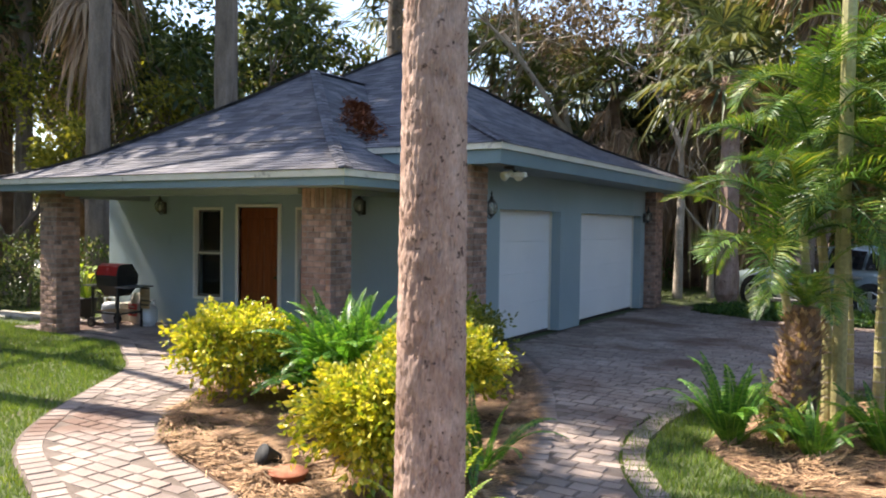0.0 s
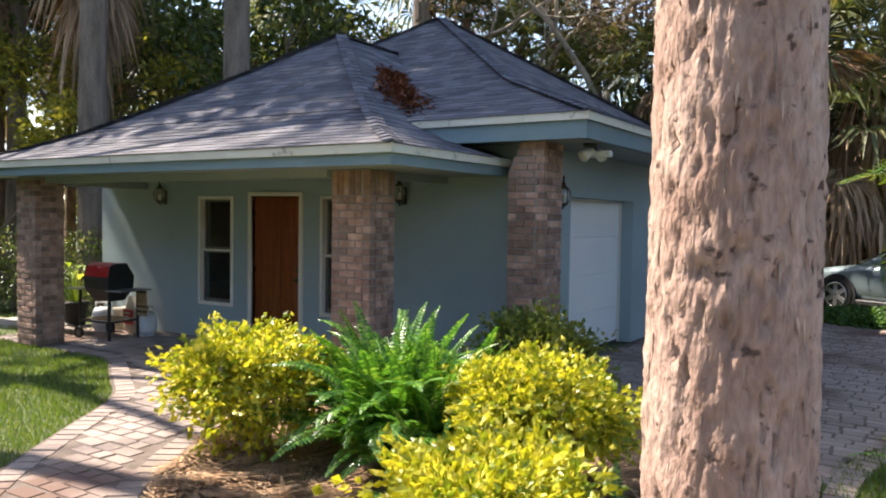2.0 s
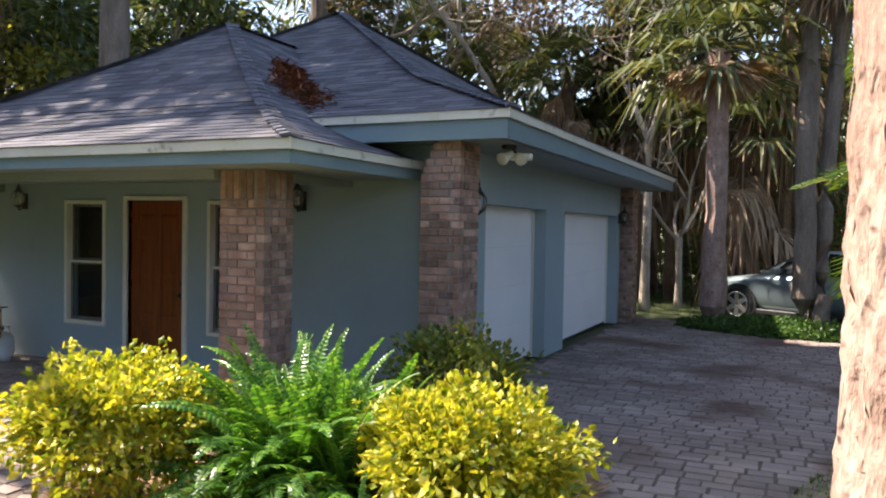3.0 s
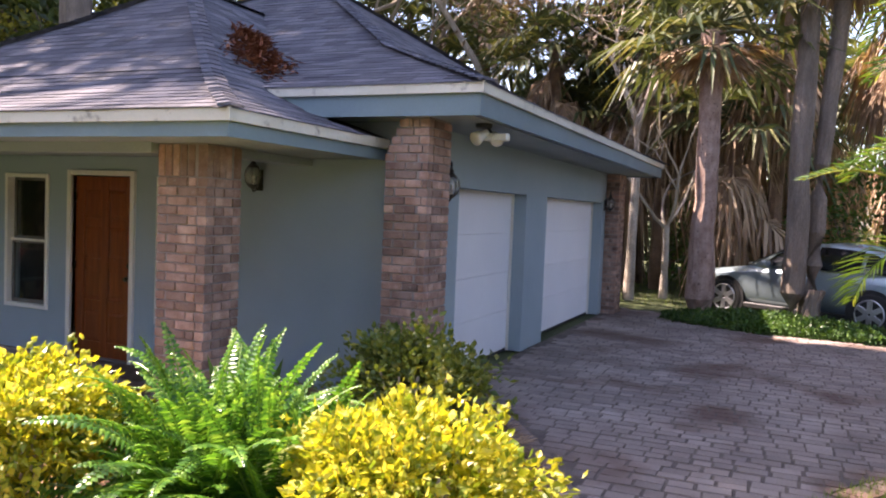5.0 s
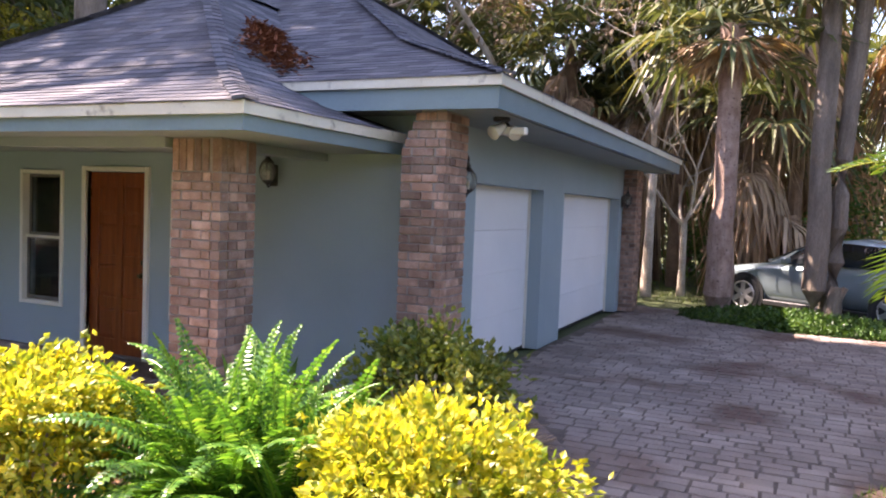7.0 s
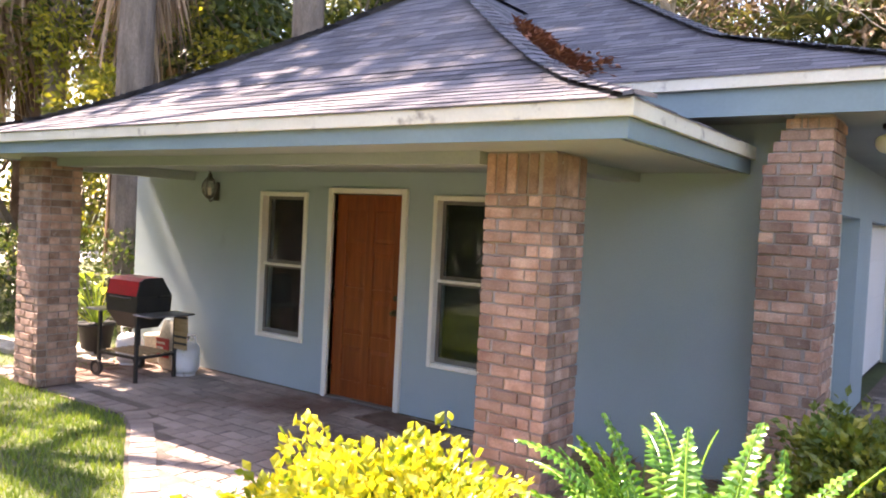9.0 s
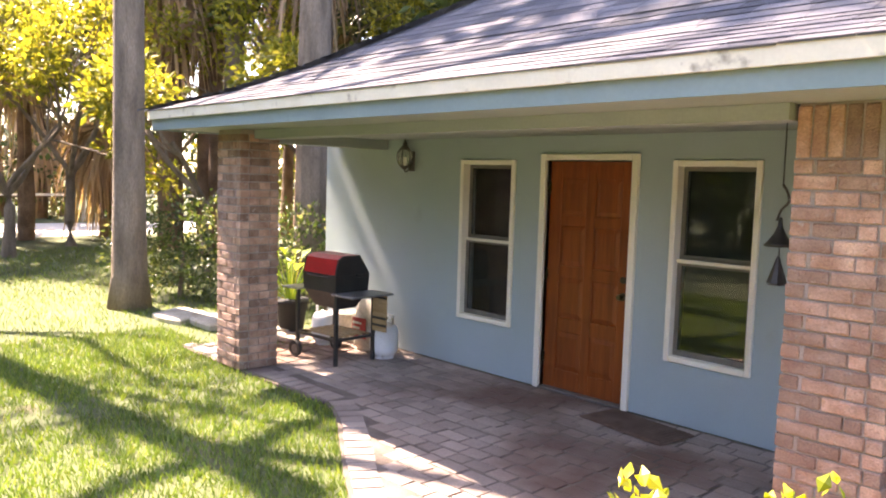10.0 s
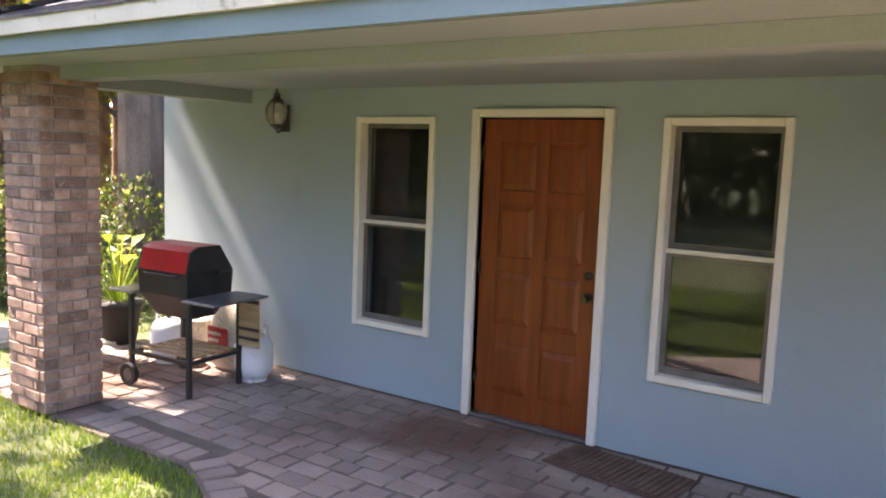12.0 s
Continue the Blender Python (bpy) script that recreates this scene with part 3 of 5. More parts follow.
for sx in (-1, 1):
    for sy in (-1, 1):
        part("leg", Build().box(sx * LX - 0.02, sy * LY - 0.02, 0.09 if sx < 0 else 0.0, sx * LX + 0.02, sy * LY + 0.02, 0.77, 0.004), BLACK_METAL, gr)
for sy in (-1, 1):
    wh = part("wheel", Build().tube([(-LX - 0.005, sy * LY - 0.05 * sy - 0.02, 0.095), (-LX - 0.005, sy * LY - 0.05 * sy + 0.02, 0.095)], 0.05, 18), GREY_METAL, gr, "grey hub")
    wh.location.y = sy * 0.075
    ty = Build()
    for k in range(24):
        a, b = 2 * math.pi * k / 24, 2 * math.pi * (k + 1) / 24
        sec = [(0.055, -0.022), (0.09, -0.024), (0.097, 0.0), (0.09, 0.024), (0.055, 0.022)]
        P = lambda an, r, o: (-LX - 0.005 + r * math.cos(an), sy * LY - 0.05 * sy + o, 0.097 + r * math.sin(an))
        for (r0, o0), (r1, o1) in zip(sec, sec[1:] + sec[:1]):
            ty.quad(P(a, r0, o0), P(b, r0, o0), P(b, r1, o1), P(a, r1, o1))
    part("tyre", ty, RUBBER, wh, "black rubber tyre")
for sy in (-1, 1):
    part("lower_rail", Build().box(-LX + 0.021, sy * LY - 0.015, 0.27, LX - 0.021, sy * LY + 0.015, 0.30), BLACK_METAL, gr)
for sx in (-1, 1):
    part("end_rail", Build().box(sx * LX - 0.015, -LY + 0.021, 0.27, sx * LX + 0.015, LY - 0.021, 0.30), BLACK_METAL, gr)
for k in range(5):
    part("slat", Build().box(-LX + 0.03, -0.2 + k * 0.095, 0.301, LX - 0.03, -0.15 + k * 0.095, 0.315), TAN_WOOD, gr, "weathered wooden shelf slat")
part("side_shelf", Build().box(LX - 0.06, -LY - 0.03, 0.775, LX + 0.30, LY + 0.03, 0.795, 0.005), SHELF, gr, "grey metal side shelf")
part("side_shelf", Build().box(-LX - 0.26, -LY - 0.03, 0.775, -LX + 0.04, LY + 0.03, 0.795, 0.005), SHELF, gr, "grey metal side shelf")


def taper_box(bd, z0, a0, b0, z1, a1, b1, y0=0.0, y1=0.0):
    n = len(bd.v)
    bd.v += [(-a0, -b0 + y0, z0), (a0, -b0 + y0, z0), (a0, b0 + y0, z0), (-a0, b0 + y0, z0), (-a1, -b1 + y1, z1), (a1, -b1 + y1, z1), (a1, b1 + y1, z1), (-a1, b1 + y1, z1)]
    bd.f += [tuple(n + i for i in q) for q in ((3, 2, 1, 0), (4, 5, 6, 7), (0, 1, 5, 4), (1, 2, 6, 5), (2, 3, 7, 6), (3, 0, 4, 7))]
    return bd


part("firebox", taper_box(taper_box(Build(), 0.60, 0.2, 0.13, 0.795, 0.28, 0.235), 0.796, 0.28, 0.235, 0.985, 0.29, 0.245), BLACK_METAL, gr, "sooty black firebox")
ends = Build()
prof = [(-0.245, 0.99), (-0.205, 1.16), (-0.13, 1.2), (0.10, 1.2), (0.245, 0.99)]
lid = part("lid", Build().box(-0.29, -0.247, 0.986, 0.29, 0.247, 0.992), BLACK_METAL, gr, "black lid rim")
for sx in (-1, 1):
    ends = Build()
    n = 0
    for dx in (0.0, 0.022):
        ends.v += [(sx * (0.29 - dx), y, z) for y, z in prof]
    ends.f += [tuple(n + i for i in range(5)), tuple(n + 9 - i for i in range(5))] + [(n + i, n + (i + 1) % 5, n + 5 + (i + 1) % 5, n + 5 + i) for i in range(5)]
    part("lid_end", ends, BLACK_METAL, lid, "black lid end")
hood = Build()
for (ya, za), (yb2, zb) in zip(prof, prof[1:]):
    hood.quad((-0.267, ya, za), (0.267, ya, za), (0.267, yb2, zb), (-0.267, yb2, zb))
part("hood", hood, RED, lid, "red enamel hood")
part("handle", Build().tube(spline([(-0.17, -0.235, 0.965), (-0.17, -0.275, 0.965), (0.0, -0.28, 0.965), (0.17, -0.275, 0.965), (0.17, -0.235, 0.965)], 4), 0.011, 8), BLACK_METAL, lid)
part("end_handle", Build().tube([(0.28, 0.06, 0.98), (0.37, 0.06, 0.98), (0.371, 0.0, 0.98), (0.371, 0.12, 0.98)], 0.018, 8), BLACK_METAL, lid)
rack = part("wooden_rack", Build().box(LX + 0.06, 0.2, 0.36, LX + 0.29, 0.215, 0.765, 0.004), TAN_WOOD, gr, "tan wooden board hung at the side")
for z in (0.42, 0.5, 0.73):
    part("strap", Build().box(LX + 0.06, 0.192, z, LX + 0.29, 0.1995, z + 0.025), BLACK_METAL, rack)


def propane(at, label, s=1.0):
    p = thing("propane_tank", at, label, "propane tank", "propane tanks")
    part("tank", Build().lathe([(0.0, 0.02), (0.1 * s, 0.02), (0.135 * s, 0.06), (0.15 * s, 0.11), (0.15 * s, 0.27), (0.13 * s, 0.33), (0.07 * s, 0.365), (0.0, 0.375)], 24), WHITE_TANK, p, smooth=True)
    part("foot_ring", Build().lathe([(0.1 * s, 0.0), (0.104 * s, 0.0), (0.104 * s, 0.035), (0.1 * s, 0.035)], 24), WHITE_TANK, p)
    part("collar", Build().tube([(0.09 * s * math.cos(a), 0.09 * s * math.sin(a), 0.43) for a in [k * 0.35 for k in range(14)]], 0.012, 6), WHITE_TANK, p)
    for a in (0.6, 2.4, 4.0):
        part("collar_post", Build().box(0.09 * s * math.cos(a) - 0.015, 0.09 * s * math.sin(a) - 0.006, 0.34, 0.09 * s * math.cos(a) + 0.015, 0.09 * s * math.sin(a) + 0.006, 0.43), WHITE_TANK, p)
    part("valve", Build().lathe([(0.02, 0.37), (0.02, 0.4), (0.035, 0.405), (0.03, 0.425)], 10), BRASS, p, "dark brass valve")
    return p


propane((-11.52, 9.02, 0), "white propane tank behind the grill wheel")
propane((-10.6, 9.12, 0), "white propane tank with rust marks by the wall")
BAG = surface("white_paper_bag", (0.5, 0.45, 0.36), (0.66, 0.6, 0.5), 7.0, 40.0, 0.85, 0.5)
bag = thing("charcoal_bag", (-10.98, 9.22, 0), "slumped red and cream charcoal bag under the grill", "bag")
bb = Build()
ringn = 16
levels = [(0, 0.15, 0.08), (0.06, 0.19, 0.11), (0.25, 0.185, 0.115), (0.42, 0.17, 0.09), (0.5, 0.175, 0.03), (0.54, 0.17, 0.012)]
for z, a, b in levels:
    for k in range(ringn):
        t = 2 * math.pi * k / ringn
        c, s = math.cos(t), math.sin(t)
        j = 1 + 0.06 * math.sin(3 * t + z * 9)
        bb.v.append((math.copysign(abs(c) ** 0.6, c) * a * j, math.copysign(abs(s) ** 0.6, s) * b * j, z))
for i in range(len(levels) - 1):
    bb.f += [(i * ringn + k, i * ringn + (k + 1) % ringn, (i + 1) * ringn + (k + 1) % ringn, (i + 1) * ringn + k) for k in range(ringn)]
bb.f += [tuple(range(ringn - 1, -1, -1)), tuple(range((len(levels) - 1) * ringn, len(levels) * ringn))]
part("sack", bb, BAG, bag, smooth=True)
part("print", Build().box(-0.14, -0.128, 0.14, 0.1, -0.12, 0.36, 0.004), RED, bag, "red printed block")
for k, wd in enumerate((0.17, 0.12, 0.15)):
    part("print_bar", Build().box(-0.12, -0.1325, 0.18 + 0.055 * k, -0.12 + wd, -0.129, 0.205 + 0.055 * k), BAG, bag, "cream printed bar")
bucket = thing("bucket", (-11.5, 9.36, 0), "cream plastic bucket beside the wall", "bucket")
part("pail", Build().lathe([(0.0, 0.0), (0.12, 0.0), (0.125, 0.02), (0.14, 0.3), (0.15, 0.305), (0.15, 0.325), (0.138, 0.325), (0.13, 0.29), (0.0, 0.285)], 20), BAG, bucket, smooth=True)

# ---- small things round the porch ----
MAT = surface("dark_coir_mat", (0.13, 0.075, 0.052), (0.2, 0.125, 0.09), 8.0, 140.0, 0.97, 0.9)
dm = thing("doormat", (-7.62, 9.2, 0.008), "dark ribbed doormat lying askew on the pavers", "doormat", turn=-8)
part("mat_base", Build().box(-0.4, -0.2, 0, 0.4, 0.2, 0.012, 0.004), MAT, dm)
rib = Build().box(-0.012, -0.185, 0.0121, 0.012, 0.185, 0.02).mesh("rib", MAT)
for k in range(19):
    part("rib", rib, MAT, dm).location.x = -0.36 + 0.04 * k
ch = thing("wind_chime", (-6.22, 8.3, 2.19), "dark metal bell wind chime hanging from the eave", "wind chime")
part("hanging_cord", Build().tube([(0, 0, -0.01), (0, 0, 0.083)], 0.003, 5), IRON, ch)
part("cord", Build().tube([(0, 0, 0), (0, 0.005, -0.32)], 0.004, 5), IRON, ch)
part("hook", Build().tube(spline([(0, 0, -0.3), (0.03, 0, -0.35), (0.035, 0, -0.4), (0, 0, -0.44), (-0.02, 0, -0.5)], 4), 0.007, 6), IRON, ch)
part("bell", Build().lathe([(0.008, -0.48), (0.014, -0.53), (0.03, -0.57), (0.065, -0.62), (0.082, -0.635), (0.078, -0.64), (0.03, -0.6)], 14), IRON, ch, "dark bell", smooth=True)
part("clapper_cord", Build().tube([(0, 0, -0.6), (0.004, 0, -0.7)], 0.003, 5), IRON, ch)
part("sail", Build().lathe([(0.004, -0.69), (0.012, -0.71), (0.055, -0.84), (0.05, -0.85), (0.0, -0.84)], 10), IRON, ch, "dark metal sail")
TERRA = surface("terracotta", (0.3, 0.1, 0.05), (0.4, 0.15, 0.08), 6.0, 80.0, 0.85, 0.3)
pot = thing("plant_saucer", (-2.98, 4.4, 0.01), "terracotta saucer lying on the pine straw", "saucer")
part("dish", Build().lathe([(0.0, 0.0), (0.11, 0.0), (0.135, 0.06), (0.145, 0.062), (0.14, 0.07), (0.125, 0.066), (0.105, 0.015), (0.0, 0.013)], 22), TERRA, pot, smooth=True)
pot = thing("plant_pot", (-3.3, 4.62, 0.01), "small black plastic nursery pot tipped over", "pot")
pb_ = Build().lathe([(0.0, 0.0), (0.06, 0.0), (0.08, 0.13), (0.086, 0.13), (0.086, 0.145), (0.078, 0.145), (0.058, 0.015), (0.0, 0.012)], 18)
part("tub", pb_, RUBBER, pot, smooth=True).matrix_basis = pose(0, 0, 0.03, 62, 0, -20)
bp = thing("potted_plant", (-12.45, 9.15, -0.03), "black nursery pot with a broad-leaved green plant", "potted plant")
part("pot", Build().lathe([(0.0, 0.0), (0.16, 0.0), (0.21, 0.36), (0.225, 0.36), (0.225, 0.4), (0.2, 0.4), (0.19, 0.33), (0.0, 0.33)], 22), RUBBER, bp, "black plastic pot", smooth=True)
STONE = surface("pale_limestone", (0.36, 0.32, 0.26), (0.5, 0.46, 0.38), 3.0, 50.0, 0.9, 0.5)
for k, (sx, sy, w, d, tn) in enumerate(((-13.3, 8.7, 0.5, 0.35, 10), (-13.95, 8.45, 0.42, 0.3, -25), (-12.75, 8.95, 0.4, 0.32, 40))):
    st = Build()
    n = 11
    for z, sc in ((0.0, 1.0), (0.06, 1.02), (0.085, 0.9)):
        for i in range(n):
            a = 2 * math.pi * i / n
            j = 1 + 0.16 * math.sin(2.3 * i + k * 1.7)
            st.v.append((w * sc * j * math.cos(a), d * sc * j * math.sin(a), z))
    for q in range(2):
        st.f += [(q * n + i, q * n + (i + 1) % n, (q + 1) * n + (i + 1) % n, (q + 1) * n + i) for i in range(n)]
    st.f += [tuple(range(n - 1, -1, -1)), tuple(range(2 * n, 3 * n))]
    s = part("stepping_stone", st, STONE)
    s.matrix_basis = pose(sx, sy, -0.035, 0, 0, tn)
    tagged(s, "flat pale limestone slab set in the lawn", "stone", "stepping stones")

# ---- car ----
PAINT, pt, pbs = nodes_of("silver_blue_car_paint")
fine = noise_tex(pt, 900.0, 1.0)
pt.links.new(ramp(pt, fine.outputs[0], [(0.3, (0.25, 0.32, 0.34)), (0.7, (0.33, 0.41, 0.43))]).outputs[0], pbs.inputs["Base Color"])
pbs.inputs["Metallic"].default_value = 0.55
pbs.inputs["Roughness"].default_value = 0.28
pbs.inputs["Coat Weight"].default_value = 0.7
CAR_GLASS = plain("tinted_car_glass", (0.015, 0.018, 0.02), 0.06)
ALLOY = plain("silver_alloy", (0.6, 0.6, 0.6), 0.3, 0.8)
CLEAR = plain("headlamp_lens", (0.7, 0.72, 0.74), 0.12)
TAIL = plain("red_tail_lens", (0.4, 0.02, 0.02), 0.2)


def loft(stations):
    """Rings across the car at stations along x: each (x, [(y, z), ...]) for one half, mirrored."""
    bd = Build()
    n = None
    for x, half in stations:
        ring = [(x, y, z) for y, z in half] + [(x, -y, z) for y, z in half[::-1]]
        n = len(ring)
        bd.v += ring
    for i in range(len(stations) - 1):
        bd.f += [(i * n + k, (i + 1) * n + k, (i + 1) * n + (k + 1) % n, i * n + (k + 1) % n) for k in range(n)]
    bd.f += [tuple(range(n)), tuple(range((len(stations) - 1) * n, len(stations) * n))[::-1]]
    return bd


car = thing("car", (-0.82, 19.7, -0.03), "silver-blue crossover hatchback parked under the palms", "car", turn=-30)
body = []
for x, w, zb, zt_ in ((-2.42, 0.55, 0.42, 0.66), (-2.3, 0.76, 0.3, 0.78), (-1.95, 0.87, 0.26, 0.86), (-1.4, 0.92, 0.25, 0.94), (-0.95, 0.93, 0.25, 1.0), (0.0, 0.94, 0.25, 1.02), (1.0, 0.94, 0.26, 1.06), (1.7, 0.92, 0.28, 1.1), (2.2, 0.86, 0.32, 1.12), (2.42, 0.75, 0.4, 1.02), (2.5, 0.6, 0.5, 0.9)):
    body.append((x, [(0.0, zb), (w * 0.88, zb), (w * 0.98, zb + 0.16), (w, (zb + zt_) / 2), (w * 0.985, zt_ - 0.12), (w * 0.9, zt_), (w * 0.5, zt_ + 0.02), (0.0, zt_ + 0.03)]))
cb = part("body", loft(body), PAINT, car, "silver-blue painted body", smooth=True)
cabin = []
for x, w, zt_ in ((-1.05, 0.74, 1.02), (-0.55, 0.70, 1.28), (-0.1, 0.66, 1.46), (0.5, 0.65, 1.53), (1.1, 0.64, 1.48), (1.7, 0.62, 1.32), (2.15, 0.64, 1.14)):
    cabin.append((x, [(0.0, 0.98), (0.84, 0.98), ((0.84 + w) / 2 + 0.03, (0.98 + zt_) / 2), (w, zt_ - 0.03), (w * 0.8, zt_), (0.0, zt_ + 0.02)]))
part("roof", loft(cabin), PAINT, car, smooth=True)
for sy in (-1, 1):
    side = lambda x, f, zt_: (x, sy * (0.86 * (1 - f) + 0.675 * f + 0.018 + 0.028 * math.sin(math.pi * f)), 1.04 * (1 - f) + zt_ * f)
    for name, a, b, ta, tb in (("front_window", -0.62, 0.28, 1.18, 1.46), ("rear_window", 0.36, 1.15, 1.46, 1.42), ("quarter_window", 1.22, 1.75, 1.39, 1.2)):
        q = Build()
        steps = 6
        for i in range(steps):
            x0_, x1_ = a + (b - a) * i / steps, a + (b - a) * (i + 1) / steps
            z0_, z1_ = ta + (tb - ta) * (i / steps) ** (0.6 if name == "front_window" else 1.3), ta + (tb - ta) * ((i + 1) / steps) ** (0.6 if name == "front_window" else 1.3)
            for f in range(3):
                q.quad(side(x0_, f / 3, z0_), side(x1_, f / 3, z1_), side(x1_, (f + 1) / 3, z1_), side(x0_, (f + 1) / 3, z0_))
        part(name, q, CAR_GLASS, car, "dark tinted side glass")
    part("mirror", Build().box(-0.62, sy * 0.99 - 0.09, 1.02, -0.48, sy * 0.99 + 0.09, 1.15, 0.03), PAINT, car)
    for hx in (0.12, 1.02):
        part("door_handle", Build().box(hx, sy * 0.945 - 0.02, 0.86, hx + 0.2, sy * 0.945 + 0.02, 0.89, 0.008), ALLOY, car, "bright door handle")
    part("headlight", Build().box(-2.28, sy * 0.66 - 0.14, 0.66, -1.98, sy * 0.66 + 0.17, 0.8, 0.04), CLEAR, car, "clear headlight")
    part("tail_light", Build().box(2.2, sy * 0.7 - 0.12, 0.86, 2.45, sy * 0.7 + 0.13, 1.02, 0.03), TAIL, car, "red tail light")
    part("sill", Build().box(-1.0, sy * 0.9 - 0.06, 0.2, 1.0, sy * 0.9 + 0.05, 0.3, 0.015), BLACK_METAL, car, "dark sill cladding")
    for wx in (-1.42, 1.4):
        part("wheel_arch", Build().tube([(wx, sy * 0.60, 0.36), (wx, sy * 0.945, 0.36)], 0.425, 28), RUBBER, car, "dark wheel arch")
        wl = part("wheel", Build().tube([(wx, sy * 0.75, 0.36), (wx, sy * 0.955, 0.36), (wx, sy * 0.965, 0.36)], [0.355, 0.355, 0.32], 28), RUBBER, car, "black tyre")
        part("rim", Build().tube([(wx, sy * 0.95, 0.36), (wx, sy * 0.975, 0.36), (wx, sy * 0.955, 0.36)], [0.25, 0.25, 0.235], 28), BLACK_METAL, wl, "dark rim well")
        for k in range(6):
            a = k * math.pi / 3
            m = pose(wx, sy * 0.972, 0.36) @ Matrix.Rotation(a, 4, "Y")
            part("spoke", Build().box(-0.045, -0.012, 0.02, 0.045, 0.014, 0.245, 0.006, m), ALLOY, wl, "silver spoke")
        part("rim_lip", Build().tube([(wx + 0.245 * math.cos(a), sy * 0.972, 0.36 + 0.245 * math.sin(a)) for a in [k * 2 * math.pi / 24 for k in range(25)]], 0.016, 6), ALLOY, wl, "silver rim lip")
part("windscreen", Build().quad((-1.08, -0.74, 1.035), (-1.08, 0.74, 1.035), (-0.16, 0.6, 1.475), (-0.16, -0.6, 1.475)), CAR_GLASS, car, "dark windscreen")

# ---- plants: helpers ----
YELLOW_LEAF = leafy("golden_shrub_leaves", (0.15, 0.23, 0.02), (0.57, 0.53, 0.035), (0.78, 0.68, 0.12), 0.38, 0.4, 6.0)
# darker copy of the golden leaves: the house's shade put into the colour
SHADE_LEAF = leafy("golden_shrub_leaves_shade_tone", (0.07, 0.12, 0.02), (0.2, 0.23, 0.04), (0.3, 0.28, 0.05), 0.42, 0.35, 3.0)
FERN = leafy("sword_fern_fronds", (0.035, 0.12, 0.018), (0.1, 0.26, 0.03), (0.24, 0.4, 0.065), 0.33, 0.4, 4.0)
# sun glare on a few fronds, put into a near-white leaf colour
FERN_GLARE = leafy("sun_glare_painted_frond", (0.55, 0.62, 0.4), (0.75, 0.78, 0.62), (0.85, 0.85, 0.75), 0.3, 0.35, 4.0)
PALM_GREEN = leafy("palm_leaflets", (0.045, 0.11, 0.018), (0.125, 0.23, 0.035), (0.34, 0.36, 0.06), 0.38, 0.33, 1.5)
SABAL = leafy("fan_palm_blades", (0.055, 0.08, 0.038), (0.12, 0.145, 0.055), (0.25, 0.23, 0.09), 0.5, 0.28, 0.6)
DEAD = leafy("dead_palm_fronds", (0.22, 0.14, 0.09), (0.47, 0.32, 0.21), (0.64, 0.48, 0.35), 0.8, 0.22, 0.6)
WOODS = leafy("woodland_leaves", (0.03, 0.05, 0.016), (0.1, 0.14, 0.035), (0.23, 0.24, 0.06), 0.5, 0.35, 0.35)
SUNNY = leafy("sunny_tree_leaves", (0.14, 0.16, 0.025), (0.33, 0.32, 0.05), (0.55, 0.48, 0.08), 0.5, 0.45, 0.5)
BROWN_TWIG = leafy("dry_brown_twigs", (0.1, 0.07, 0.05), (0.23, 0.17, 0.12), (0.34, 0.27, 0.2), 0.9, 0.2, 0.5)
HEDGE = leafy("hedge_leaves", (0.03, 0.055, 0.015), (0.09, 0.13, 0.03), (0.35, 0.34, 0.2), 0.4, 0.3, 1.5)
LITTER = leafy("red_brown_leaf_litter", (0.14, 0.045, 0.022), (0.26, 0.085, 0.04), (0.36, 0.15, 0.08), 0.85, 0.1, 5.0)
COVER = leafy("ground_cover_leaves", (0.035, 0.09, 0.015), (0.08, 0.17, 0.03), (0.15, 0.25, 0.05), 0.4, 0.3, 2.0)
BIG_LEAF = leafy("broad_yellow_green_leaves", (0.14, 0.24, 0.03), (0.32, 0.42, 0.06), (0.5, 0.5, 0.1), 0.35, 0.42, 3.0)
CANE = surface("ringed_green_cane", (0.3, 0.28, 0.11), (0.5, 0.43, 0.2), 3.0, 30.0, 0.55, 0.3)
UP = Vector((0, 0, 1))


def unit():
    while True:
        v = Vector((rnd(-1, 1), rnd(-1, 1), rnd(-1, 1)))
        if 0.05 < v.length < 1:
            return v.normalized()


def cloud(bd, centre, radii, n, size, shell=0.55, wide=0.5, lift=0.3, lobes=0.22, keep=None):
    """Leaves scattered through the outer part of a lumpy ellipsoid."""
    c = Vector(centre)
    seed = Vector((rnd(0, 90), rnd(0, 90), rnd(0, 90)))
    for _ in range(n):
        d = unit()
        lump = 1 + lobes * 2.2 * noise.noise(d * 2.1 + seed) + lobes * 0.8 * noise.noise(d * 5.0 + seed)
        r = lump * (shell + (1 - shell) * random.random() ** 0.6)
        p = c + Vector((d.x * radii[0], d.y * radii[1], d.z * radii[2])) * r
        way = (d + unit() * 0.9 + UP * lift).normalized()
        side = way.cross(unit())
        if keep and not keep(p):
            continue
        if side.length < 0.05:
            continue
        s = size * rnd(0.6, 1.3)
        bd.leaf(p, way, side.normalized(), s, s * wide, 0.18, rnd(0, 0.2))


